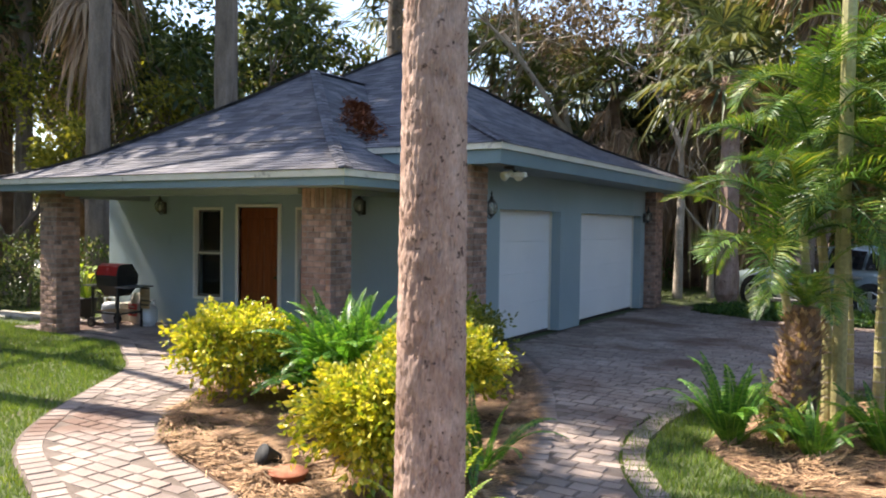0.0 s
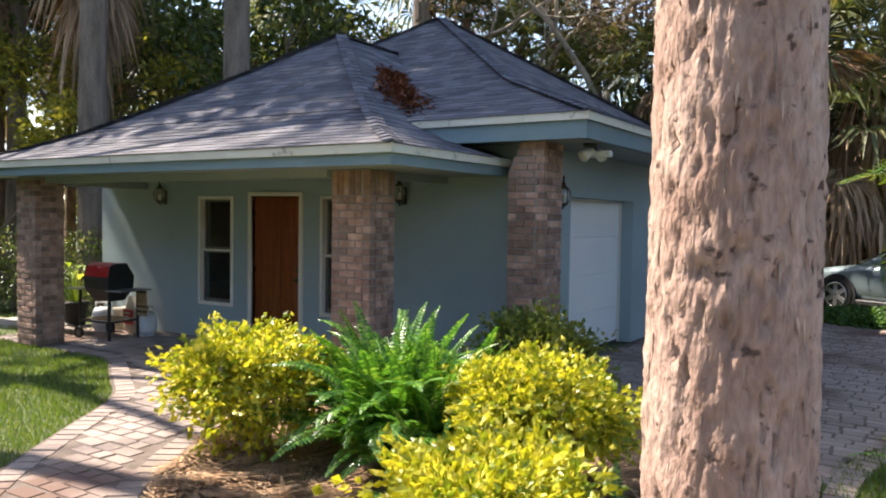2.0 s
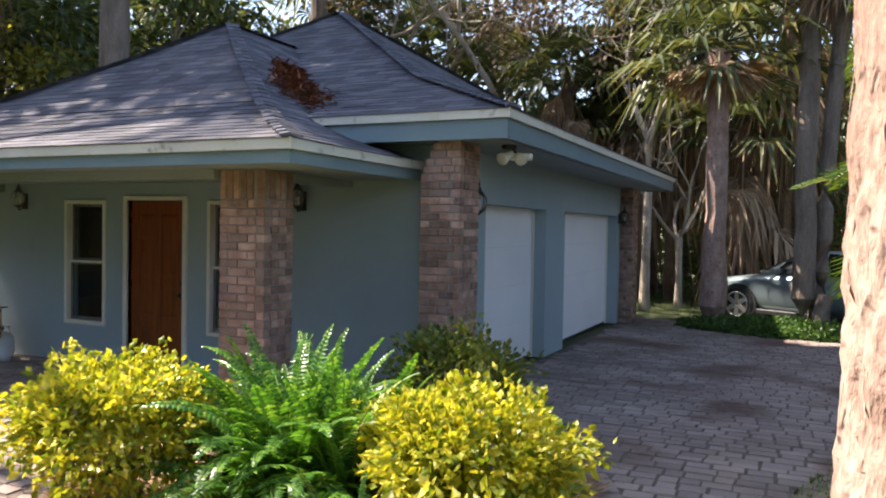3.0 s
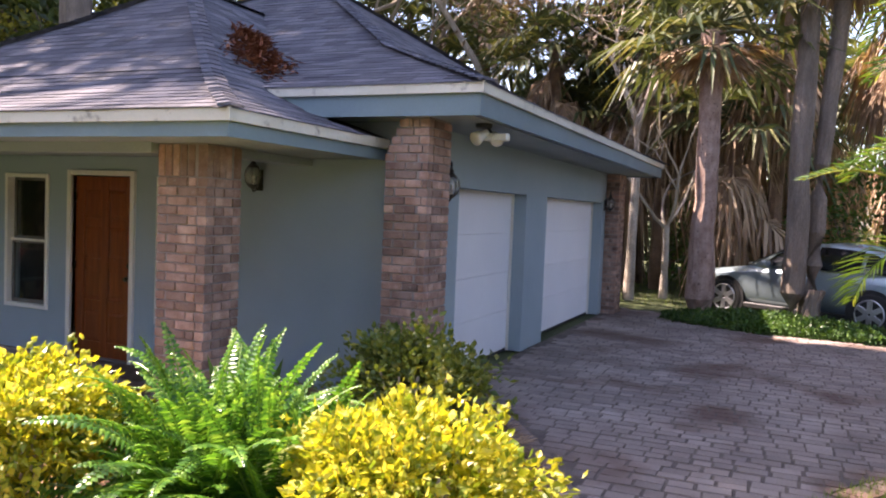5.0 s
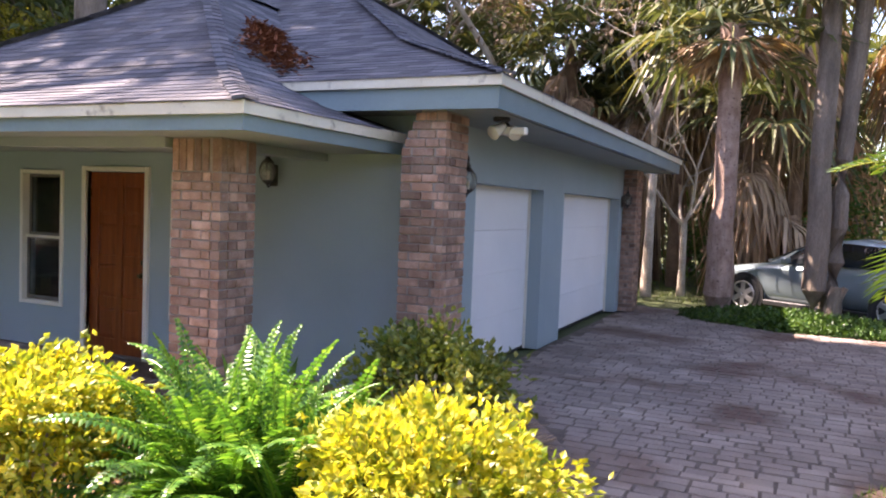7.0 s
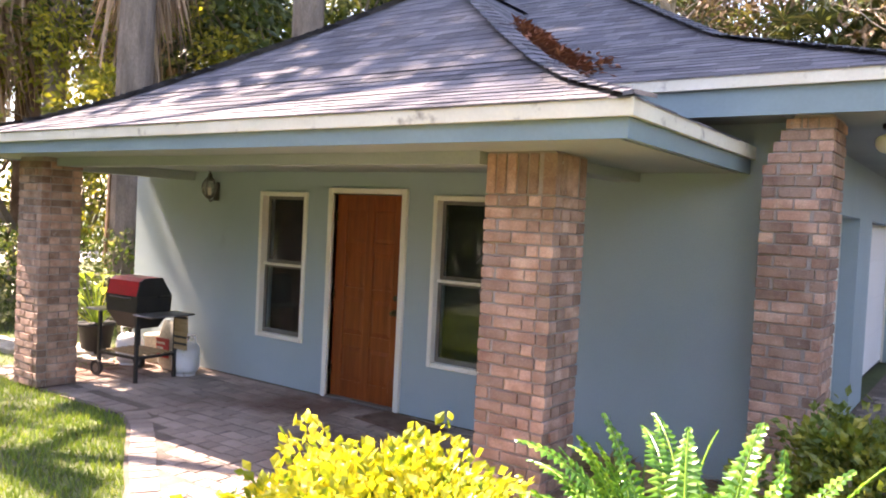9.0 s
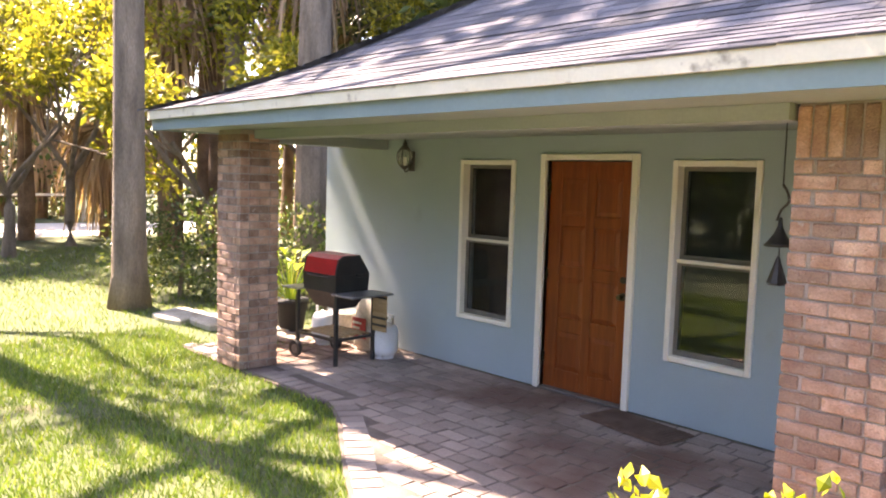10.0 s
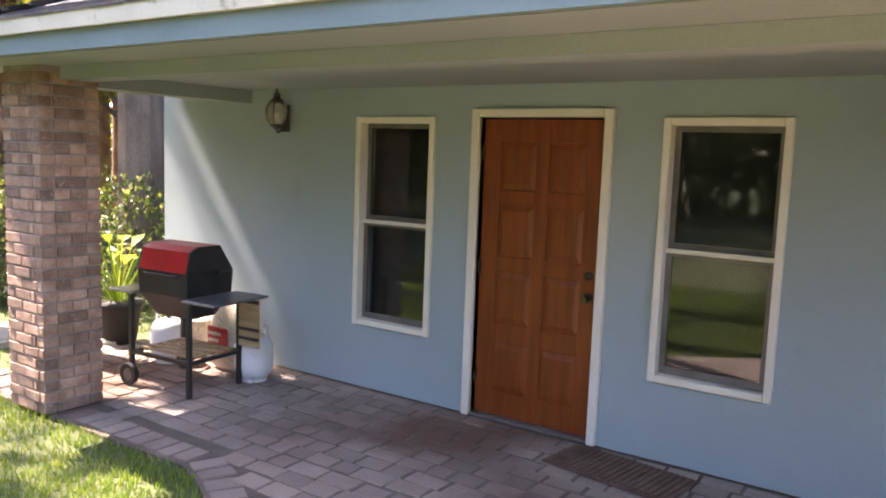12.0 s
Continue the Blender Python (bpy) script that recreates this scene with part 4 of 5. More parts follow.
def pinnate(bd, base, way, length, pairs, leaflet, droop, width=0.06, vee=0.5, bare=0.12, taper=0.75, side=None, sweep=0.35):
    """An arching frond: a rib with pairs of narrow leaflets. Returns the rib's points."""
    way = way.normalized()
    side = (way.cross(UP) if side is None else side)
    side = side.normalized() if side.length > 0.05 else Vector((1, 0, 0))
    p, d = Vector(base), way
    pts = [p.copy()]
    steps = pairs
    for i in range(steps):
        d = (d + Vector((0, 0, -droop / steps * (0.5 + 1.5 * i / steps)))).normalized()
        p = p + d * (length / steps)
        pts.append(p.copy())
        f = (i + 1) / steps
        if f < bare:
            continue
        up = side.cross(d).normalized()
        ll = leaflet * (math.sin(math.pi * min(0.5, (f - bare) * 1.6 + 0.16)) if f < 0.5 else 1 - taper * ((f - 0.5) / 0.5) ** 1.5) * rnd(0.88, 1.1)
        for s in (-1, 1):
            w = (side * s + d * (sweep + (sweep + 0.15) * f) + up * vee * rnd(0.6, 1.2)).normalized()
            bd.leaf(p, w, d.cross(w).normalized().cross(w).normalized(), ll, width * leaflet, 0.12, rnd(0.05, 0.35))
    bd.tube(pts[::2] + ([pts[-1]] if len(pts) % 2 == 0 else []), [max(0.0015, 0.012 * length * (1 - 0.85 * i / (len(pts) / 2 + 1))) for i in range(len(pts[::2]) + (1 if len(pts) % 2 == 0 else 0))], 4, False)
    return pts


def fan(bd, base, way, stalk, size, blades=15, droop=0.35, spread=2.1):
    """A fan-palm leaf: a stalk and blades spread from its end."""
    way = way.normalized()
    side = way.cross(UP)
    side = side.normalized() if side.length > 0.1 else Vector((1, 0, 0))
    end = Vector(base) + way * stalk - UP * stalk * droop * 0.4
    bd.tube([base, (Vector(base) + end) / 2 + UP * 0.03 * stalk, end], [0.025, 0.02, 0.015], 3, False)
    up = side.cross(way)
    for k in range(blades):
        a = spread * (2 * k / (blades - 1) - 1) * rnd(0.94, 1.06)
        w = (way * math.cos(a) + side * math.sin(a) + up * 0.25 * abs(math.sin(a))).normalized()
        l = size * (1 - 0.3 * abs(a) / spread) * rnd(0.85, 1.1)
        bd.leaf(end, w, w.cross(up).normalized(), l, size * 0.1, 0.2, droop * rnd(0.6, 1.6))


def sabal_meshes(k, green=26, dead=26):
    """Crown and skirt meshes of a fan palm, top of the trunk at the origin."""
    g, s = Build(), Build()
    for i in range(green):
        a = i * 2.39996
        e = 1.25 - 1.75 * (i / green)
        w = Vector((math.cos(a) * math.cos(e), math.sin(a) * math.cos(e), math.sin(e)))
        fan(g, (w.x * 0.1, w.y * 0.1, rnd(-0.1, 0.15)), w, rnd(0.7, 1.1), rnd(0.8, 1.05), 15, rnd(0.25, 0.6))
    for i in range(dead):
        a = i * 2.39996 + 1
        e = -0.7 - 0.75 * (i / max(dead, 1))
        w = Vector((math.cos(a) * math.cos(e), math.sin(a) * math.cos(e), math.sin(e)))
        fan(s, (w.x * 0.1, w.y * 0.1, -0.2 - 1.2 * random.random()), w, rnd(0.4, 0.8), rnd(0.7, 1.0), 11, rnd(0.6, 1.2), 1.4)
    return g.mesh("crown", SABAL), s.mesh("dead_skirt", DEAD)


CROWNS = [sabal_meshes(k, 24 + 3 * k, 20 + 8 * k) for k in range(3)]


def sabal(at, height, k, r=0.17, bark=None, label="cabbage palm with a shaggy skirt of dead fronds", lean=0.0, scale=1.0, skirt=1.0):
    p = thing("fan_palm", (*at, -0.05), label, "palm tree", "fan palms", turn=rnd(0, 360))
    tip = Vector((lean * height, 0, height))
    n = 12
    bd = Build()
    pts = [Vector((lean * height * (i / n) ** 1.6 + rnd(-0.02, 0.02), rnd(-0.02, 0.02), height * i / n)) for i in range(n + 1)]
    bd.tube(pts, [r * (1.25 - 0.3 * min(1, 3 * i / n)) * rnd(0.93, 1.07) for i in range(n + 1)], 12)
    part("trunk", bd, bark or BARK_RED, p)
    g, s = CROWNS[k % 3]
    c = part("crown", g, SABAL, p)
    c.matrix_basis = Matrix.Translation(pts[-1]) @ Matrix.Diagonal((scale, scale, scale, 1))
    if skirt:
        d = part("dead_skirt", s, DEAD, p, "hanging brown dead fronds")
        d.matrix_basis = Matrix.Translation(pts[-1]) @ Matrix.Diagonal((scale, scale, scale * 1.05 * skirt, 1))
    return p


def branch(bd, p, d, length, r, depth, tips, wander=0.35, split=(2, 3)):
    """A limb that wanders and forks."""
    pts, rad = [Vector(p)], [r]
    n = 5
    for i in range(n):
        d = (d + unit() * wander * 0.5 + UP * 0.05).normalized()
        pts.append(pts[-1] + d * length / n)
        rad.append(r * (1 - 0.4 * (i + 1) / n))
    bd.tube(pts, rad, 7 if r > 0.05 else 4, False)
    if depth == 0:
        tips.append(pts[-1])
        return
    for _ in range(random.randint(*split)):
        q = pts[random.randint(3, n)]
        branch(bd, q, (d + unit() * 0.75).normalized(), length * rnd(0.55, 0.8), r * rnd(0.42, 0.6), depth - 1, tips, wander, split)


# leaf filters for the unseen tall crowns: leaves stay only where their shadow is wanted on roof, lawn and driveway;
# planting bed, walk and island stay open
SHADE_ON_ROOF = lambda sx, sy: (10.4 < sy < 19.5 and (sy < 16.2 or sx < -3)) or (-10.8 < sx < -2.2 and sy > 8.35 and random.random() < 0.7)
SHADE_ON_LAWN = lambda sx, sy: -15 < sx < -9.8 and sy < 8 and random.random() < (0.6 if sy > 5.9 else 0.3)


def SHADE_ON_DRIVE(sx, sy):
    if 7.1 < sy < 12 and -2.8 < sx < 8:
        return not (-0.9 < sx < 4.2 and 7.3 < sy < 9.8) or random.random() < 0.05
    if 4.8 < sy <= 7.1 and -2.0 < sx < (-0.75 if sy > 5.4 else 2.0):
        return random.random() < 0.8
    return -14.5 < sx < -9.4 and 4.5 < sy < 7.8 and random.random() < 0.17


def broad_tree(at, height, r, leaf_mat, leaves, size, label, bark, depth=3, bole=0.45, spread=0.9, name="tree", shaded=None):
    t = thing(name, (*at, -0.05), label, "tree")
    bd, tips = Build(), []
    hb = height * bole
    bd.tube([(0, 0, 0), (rnd(-.05, .05), rnd(-.05, .05), hb * 0.33), (rnd(-.1, .1), rnd(-.1, .1), hb * 0.7), (0, 0, hb)], [r * 1.3, r, r * 0.92, r * 0.85], 12)
    for i in range(4):
        a = i * 1.7 + rnd(0, 1)
        branch(bd, (0, 0, hb * rnd(0.85, 1.0)), Vector((math.cos(a) * spread, math.sin(a) * spread, 1)).normalized(), (height - hb) * 0.55, r * 0.55, depth - 1, tips)
    part("trunk", bd, bark, t)
    if leaves:
        lv = Build()
        per = max(1, leaves // len(tips))
        for q in tips:
            cloud(lv, q, (height * 0.1, height * 0.1, height * 0.075), per, size, 0.1, keep=shaded and (lambda p: shaded(at[0] + p.x + 0.748 * p.z, at[1] + p.y + 0.095 * p.z)))
        part("crown", lv, leaf_mat, t)
    return t


# ---- foreground palm trunk ----
palm = thing("palm_tree", (-1.138, 3.352, -0.03), "tall palm with a rough flaking pinkish-brown trunk", "palm tree")
tb = Build()
TS, TN = 128, 360
rad = lambda z: 0.196 - 0.03 * min(1, z / 0.5) - 0.0085 * z if z < 3.2 else 0.139 - 0.004 * (z - 3.2)
for i in range(TN + 1):
    z = 7.5 * i / TN
    for k in range(TS):
        a = 2 * math.pi * k / TS
        c, s = math.cos(a), math.sin(a)
        turn_z = z + 0.05 * noise.noise(Vector((c * 1.5, s * 1.5, z)))
        rings = 0.004 * abs(math.sin(turn_z * 27)) ** 0.5
        strips = 0.003 * noise.noise(Vector((c * 6, s * 6, z * 9))) + 0.005 * noise.noise(Vector((c * 14, s * 14, z * 24))) + 0.005 * noise.noise(Vector((c * 26, s * 26, z * 30)))
        notch = 0.7 * max(0.0, noise.noise(Vector((c * 5 + 9, s * 5, z * 26))) - 0.34) + 0.8 * max(0.0, noise.noise(Vector((c * 14 + 3, s * 14, z * 22))) - 0.25)
        r = rad(z) + rings + strips - 0.055 * notch
        tb.v.append((r * c, r * s, z))
for i in range(TN):
    tb.f += [(i * TS + k, i * TS + (k + 1) % TS, (i + 1) * TS + (k + 1) % TS, (i + 1) * TS + k) for k in range(TS)]
part("trunk", tb, PALM_BARK, palm, smooth=True)
fk = Build()
for _ in range(900):
    z, a = rnd(0.3, 4.2), rnd(0, 2 * math.pi)
    r = rad(z) + 0.001
    o = Vector((math.cos(a), math.sin(a), 0))
    sd = Vector((-o.y, o.x, 0))
    fk.leaf(o * r + UP * z, (UP * -1 + o * rnd(0.02, 0.12) + sd * rnd(-0.12, 0.12)).normalized(), sd, rnd(0.03, 0.09), rnd(0.004, 0.009), 0.2)
part("flaking_bark", fk, PALM_BARK_FLAKE, palm, "loose bark flakes")
cw = Build()
for i in range(22):
    a = i * 2.4
    e = 1.1 - 1.5 * i / 22
    pinnate(cw, (0, 0, 7.5), Vector((math.cos(a) * math.cos(e), math.sin(a) * math.cos(e), math.sin(e))), 2.3, 26, 0.55, 1.2, 0.07)
part("crown", cw, PALM_GREEN, palm)

# ---- shrubs of the planting bed ----
def shrub(at, r, h, leaf_mat, n, label, size=0.06, base=0.2):
    s = thing("shrub", (*at, 0), label, "shrub", "golden shrubs")
    for i in range(16):
        st = Build()
        a, k = rnd(0, 6.28), rnd(0.25, 0.8)
        st.tube(spline([(0.06 * math.cos(a), 0.06 * math.sin(a), -0.02), (r * k * 0.5 * math.cos(a), r * k * 0.5 * math.sin(a), h * 0.35), (r * k * math.cos(a + 0.2), r * k * math.sin(a + 0.2), h * 0.78)], 4), [0.012] * 5 + [0.008] * 4, 5, False)
        part("stem", st, TWIG, s, "thin brown stem")
    lv = Build()
    cz = (h + base) / 2
    cloud(lv, (0, 0, cz), (r, r, (h - base) / 2 * 1.02), int(n * 0.6), size, 0.45, 0.62, 0.2, 0.32)
    for i in range(14):
        a, e = rnd(0, 6.28), rnd(-0.2, 1.0)
        q = (0.68 * r * math.cos(a) * math.cos(e), 0.68 * r * math.sin(a) * math.cos(e), cz + (h - base) * 0.36 * math.sin(e))
        cloud(lv, q, (r * 0.34, r * 0.34, r * 0.3), int(n * 0.045), size, 0.2, 0.62, 0.35, 0.35)
    part("leaves", lv, leaf_mat, s)
    return s


shrub((-5.12, 5.95), 0.58, 0.94, YELLOW_LEAF, 8500, "rounded golden-yellow shrub on pine straw")
shrub((-2.92, 6.3), 0.54, 0.93, YELLOW_LEAF, 8500, "rounded golden-yellow shrub beside the fern")
shrub((-3.7, 7.9), 0.56, 0.98, SHADE_LEAF, 5000, "golden shrub with the house's shade put into its leaf colour")
shrub((-2.3, 4.55), 0.52, 0.88, YELLOW_LEAF, 8500, "low golden-yellow shrub near the path")


def frond_meshes(material, droops, leaflet, pairs, ratio):
    out = []
    for e, dr in droops:
        bd = Build()
        pinnate(bd, (0, 0, 0), Vector((math.cos(e), 0, math.sin(e))), 1.0, pairs, leaflet, dr, ratio, 0.1, 0.1, 0.85, sweep=0.08)
        out.append(bd.mesh("frond", material))
    return out


FROND_SETS = {FERN.name: frond_meshes(FERN, [(1.25, 1.5), (1.15, 1.6), (1.05, 1.5), (1.35, 1.7), (0.95, 1.4), (1.4, 1.2), (0.85, 1.4), (1.45, 1.4)], 0.105, 44, 0.25),
              BIG_LEAF.name: frond_meshes(BIG_LEAF, [(1.0, 1.0), (0.7, 1.2), (1.2, 0.9)], 0.12, 24, 0.3),
              "pale": frond_meshes(FERN_GLARE, [(1.1, 1.2), (1.2, 1.0)], 0.1, 50, 0.28)}


def fern_clump(at, n, length, label, mat=None, pale=0, rise=(0.5, 1.25)):
    f = thing("fern", (*at, 0), label, "fern", "sword ferns")
    for i in range(n):
        a = i * 2.39996 + rnd(-0.2, 0.2)
        me = random.choice(FROND_SETS[(mat or FERN).name])
        s = length * rnd(0.72, 1.12)
        fr_ = part("frond", me, mat or FERN, f)
        fr_.matrix_basis = pose(0.06 * math.cos(a), 0.06 * math.sin(a), 0, 0, 0, math.degrees(a)) @ pose(0, 0, 0, rnd(-18, 18), rnd(-14, 14) + 18 * (1 - rise[1]), 0) @ Matrix.Diagonal((s, s, s, 1))
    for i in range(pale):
        fr_ = part("pale_frond", FROND_SETS["pale"][i % 2], FERN_GLARE, f, "frond with sun glare put into its pale colour")
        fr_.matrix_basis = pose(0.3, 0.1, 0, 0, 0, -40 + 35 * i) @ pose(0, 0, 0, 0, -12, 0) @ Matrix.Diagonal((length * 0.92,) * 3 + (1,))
    return f


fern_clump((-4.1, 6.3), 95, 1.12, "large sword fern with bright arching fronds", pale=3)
fern_clump((-3.72, 6.4), 70, 1.0, "sword fern between the golden shrubs")
fern_clump((-4.3, 6.75), 60, 1.12, "sword fern leaning towards the porch pillar")
fern_clump((-3.0, 5.35), 16, 0.75, "small sword fern at the shrub's foot")
fern_clump((-1.95, 5.3), 11, 0.8, "small bright fern at the edge of the path", rise=(0.35, 0.9))
fern_clump((-1.55, 4.0), 14, 0.62, "low strap-leaved plant beside the palm", BIG_LEAF, rise=(0.4, 1.1))
bl = Build()
for i in range(24):
    a = i * 2.4
    e = rnd(0.6, 1.3)
    w = Vector((math.cos(a) * math.cos(e), math.sin(a) * math.cos(e), math.sin(e)))
    st = Vector((0, 0, 0.33))
    q = st + w * rnd(0.35, 0.75)
    bl.tube([st, st + w * 0.3 + UP * 0.03, q], 0.008, 4, False)
    bl.leaf(q, (w + Vector((0, 0, -0.6))).normalized(), w.cross(UP).normalized(), rnd(0.2, 0.34), rnd(0.09, 0.14), 0.15, 0.3)
part("leaves", bl, BIG_LEAF, bp)
sl = Build()
for i in range(7):
    a = rnd(0, 6.28)
    w = Vector((math.cos(a) * 0.3, math.sin(a) * 0.3, 1)).normalized()
    sl.leaf(Vector((0, 0, 0)), w, w.cross(unit()).normalized(), rnd(0.75, 1.0), rnd(0.16, 0.22), 0.12, 0.05)
ob = thing("broad_leaf_plant", (-4.7, 7.35, 0), "dark broad-leaved plant beside the brick pillar", "plant")
part("leaves", sl, COVER, ob)

# ---- palms on the round island ----
ar = thing("areca_palm", (0.16, 8.35, -0.02), "clump of areca palms with ringed canes and arching fronds", "palm tree")
for i, (x, y, lx, ly, h) in enumerate(((-0.3, -0.25, -0.22, -0.05, 1.55), (-0.18, -0.35, -0.12, -0.1, 1.9), (-0.1, 0.05, -0.18, 0.1, 2.5), (0.42, -0.3, 0.1, -0.05, 2.1), (0.5, 0.1, 0.25, 0.1, 2.7), (0.3, 0.35, 0.05, 0.2, 3.2), (0.75, -0.1, 0.3, 0.0, 1.7), (0.05, 0.4, -0.2, 0.15, 3.0))):
    top = Vector((x + lx, y + ly, h))
    cn = part("cane", Build().tube(spline([(x, y, 0), (x + lx * 0.25, y + ly * 0.3, h * 0.5), top], 8), [0.052] * 6 + [0.044] * 6 + [0.036] * 5, 9), CANE, ar, "ringed yellow-green cane")
    for z in [0.14 * k for k in range(2, int(h / 0.14))]:
        f = z / h
        q = Vector((x + lx * f * f, y + ly * f * f, z))
        part("ring", Build().tube([q, q + UP * 0.012], 0.055 - 0.012 * f, 9), TWIG, cn, "pale leaf scar ring")
    bd = Build()
    for k in range(11):
        b = k * 2.4 + i * 1.3
        e = rnd(0.75, 1.35)
        w = Vector((math.cos(b) * math.cos(e), math.sin(b) * math.cos(e), math.sin(e)))
        pinnate(bd, top - UP * rnd(0, 0.15), w, rnd(1.05, 1.5), 40, 0.4, rnd(1.5, 2.5), 0.055, 0.4, 0.14)
    part("fronds", bd, PALM_GREEN, cn, "arching green fronds")
part("main_cane", Build().tube(spline([(0.0, -0.1, 0), (0.0, -0.1, 2.5), (0.0, -0.05, 6.0)], 8), 0.062, 10), CANE, ar, "tall ringed cane")
bd = Build()
for k in range(12):
    b = k * 2.4
    e = 1.2 - 0.09 * k
    pinnate(bd, (0.0, -0.05, 6.0), Vector((math.cos(b) * math.cos(e), math.sin(b) * math.cos(e), math.sin(e))), rnd(1.7, 2.2), 40, 0.5, rnd(1.2, 2.0), 0.055, 0.4)
part("crown", bd, PALM_GREEN, ar, "high arching fronds")
ph = thing("date_palm", (-0.15, 7.6, -0.03), "small date palm with a shaggy brown trunk", "palm tree")
part("trunk", Build().tube([(0, 0, 0), (0.02, 0, 0.4), (0.06, 0, 0.8), (0.1, 0, 1.2)], [0.2, 0.18, 0.17, 0.11], 16), BARK_RED, ph)
sh = Build()
for _ in range(420):
    a, z = rnd(0, 6.28), rnd(0.02, 1.15)
    o = Vector((math.cos(a), math.sin(a), 0))
    sh.leaf(o * (0.185 - 0.05 * z) + UP * z + Vector((0.08 * z, 0, 0)), (o * 0.6 + UP * rnd(0.2, 1)).normalized(), Vector((-o.y, o.x, 0)), rnd(0.06, 0.13), 0.045, 0.2)
part("fibrous_husk", sh, DEAD, ph, "brown fibrous leaf stubs")
bd = Build()
for i in range(12):
    a = i * 2.39996
    e = 1.25 - 0.8 * i / 12
    w = Vector((math.cos(a) * math.cos(e), math.sin(a) * math.cos(e), math.sin(e)))
    pinnate(bd, (0.1, 0, 1.2), w, rnd(0.55, 0.85), 40, 0.2, rnd(1.2, 2.2), 0.07, 0.3)
part("fronds", bd, PALM_GREEN, ph)
tp = thing("feather_palm", (2.5, 11.4, -0.03), "taller feather palm with large hanging fronds", "palm tree")
part("trunk", Build().tube([(0, 0, 0), (0.05, 0, 1.6), (0, 0, 3.4)], [0.16, 0.12, 0.1], 12), BARK, tp)
bd = Build()
for i in range(26):
    a = i * 2.39996
    e = 1.25 - 1.3 * i / 26
    w = Vector((math.cos(a) * math.cos(e), math.sin(a) * math.cos(e), math.sin(e)))
    pinnate(bd, (0, 0, 3.4), w, rnd(2.4, 3.3), 44, 0.75, rnd(1.1, 1.8), 0.06, 0.3)
part("fronds", bd, PALM_GREEN, tp)
fern_clump((-0.55, 7.15), 26, 0.75, "low fern at the foot of the date palm")
fern_clump((0.1, 7.1), 18, 0.6, "low fern on the island's straw")
fern_clump((0.6, 7.5), 24, 0.7, "low fern before the areca canes")
fern_clump((1.2, 7.9), 22, 0.7, "low fern at the edge of the island")
fern_clump((-0.25, 7.35), 9, 0.6, "broad bright leaves under the palms", BIG_LEAF)

# ---- trees near the car ----
sabal((-2.86, 18.2), 5.3, 2, 0.22, PALM_BARK, "cabbage palm with a sunlit flaking trunk and shaggy skirt", scale=1.2, skirt=0.22)
sabal((-1.3, 17.95), 8.2, 1, 0.18, BARK, "grey palm trunk standing before the parked car", scale=1.2, skirt=0.5)
sabal((-1.03, 18.25), 7.0, 0, 0.15, BARK, "thin leaning palm behind the grey one", lean=0.06, skirt=0.5)
stump = thing("tree_stump", (-1.03, 17.75, -0.03), "short dark forked stump in the ground cover", "stump")
part("bole", Build().tube([(0, 0, 0), (0.02, 0, 0.4), (0.06, 0, 0.75)], [0.17, 0.13, 0.09], 10).tube([(0.02, 0, 0.35), (0.2, 0, 0.75)], [0.08, 0.05], 8), BARK, stump)
gc = Build()
for _ in range(9000):
    a, q = rnd(0, 6.28), math.sqrt(random.random())
    x, y = -1.5 + 2.0 * q * math.cos(a), 17.7 + 0.8 * q * math.sin(a) - 0.25 * q * math.cos(a)
    z = rnd(0, 0.26) * (1.1 - q * q * 0.8)
    w = (unit() + UP * 0.6).normalized()
    sd = w.cross(unit())
    if sd.length > 0.05:
        gc.leaf(Vector((x, y, z)), w, sd.normalized(), rnd(0.07, 0.14), rnd(0.03, 0.05), 0.15, 0.2)
tagged(part("ground_cover", gc, COVER), "dark green leafy ground cover round the palm trunks", "ground cover", kind="stuff")

# ---- trees west of the house ----
royal = thing("royal_palm", (-15.1, 8.25, -0.05), "smooth pale grey palm trunk on the lawn", "palm tree")
part("trunk", Build().tube([(0, 0, 0), (0, 0, 0.5), (0, 0, 2), (0.05, 0, 6), (0.1, 0, 15)], [0.3, 0.235, 0.205, 0.19, 0.15], 18), BARK, royal, smooth=True)
bd = Build()
for i in range(20):
    a = i * 2.39996
    e = 1.2 - 1.5 * i / 20
    pinnate(bd, (0.1, 0, 15), Vector((math.cos(a) * math.cos(e), math.sin(a) * math.cos(e), math.sin(e))), 3.2, 30, 0.8, 1.3, 0.07)
part("crown", bd, PALM_GREEN, royal)
# unseen crown, its leaves filtered to shade the roof and driveway
broad_tree((-14.5, 10.85), 21.0, 0.24, WOODS, 22000, 0.42, "tall thick-trunked oak behind the porch", BARK, 4, 0.6, 1.3, shaded=SHADE_ON_ROOF)
sabal((-22.5, 12.1), 11.0, 1, 0.24, None, scale=1.3)
sabal((-23.4, 13.5), 9.0, 2, 0.22, None, scale=1.3)
sabal((-18.9, 13.9), 13.0, 0, 0.28, BARK, "tall dark palm trunk beyond the lawn", scale=1.4)
sabal((-17.5, 12.9), 9.5, 2, 0.2, None, scale=1.3)
# two oaks added only for the shade they cast on roof and driveway
broad_tree((-16.6, 12.3), 20.0, 0.26, WOODS, 11000, 0.42, "oak added behind another trunk to shade the roof", BARK, 4, 0.5, 1.2, shaded=SHADE_ON_ROOF)
broad_tree((-12.9, 19.7), 21.0, 0.25, WOODS, 15000, 0.42, "oak added to shade the garage roof and driveway", BARK, 4, 0.52, 1.8, shaded=SHADE_ON_ROOF)
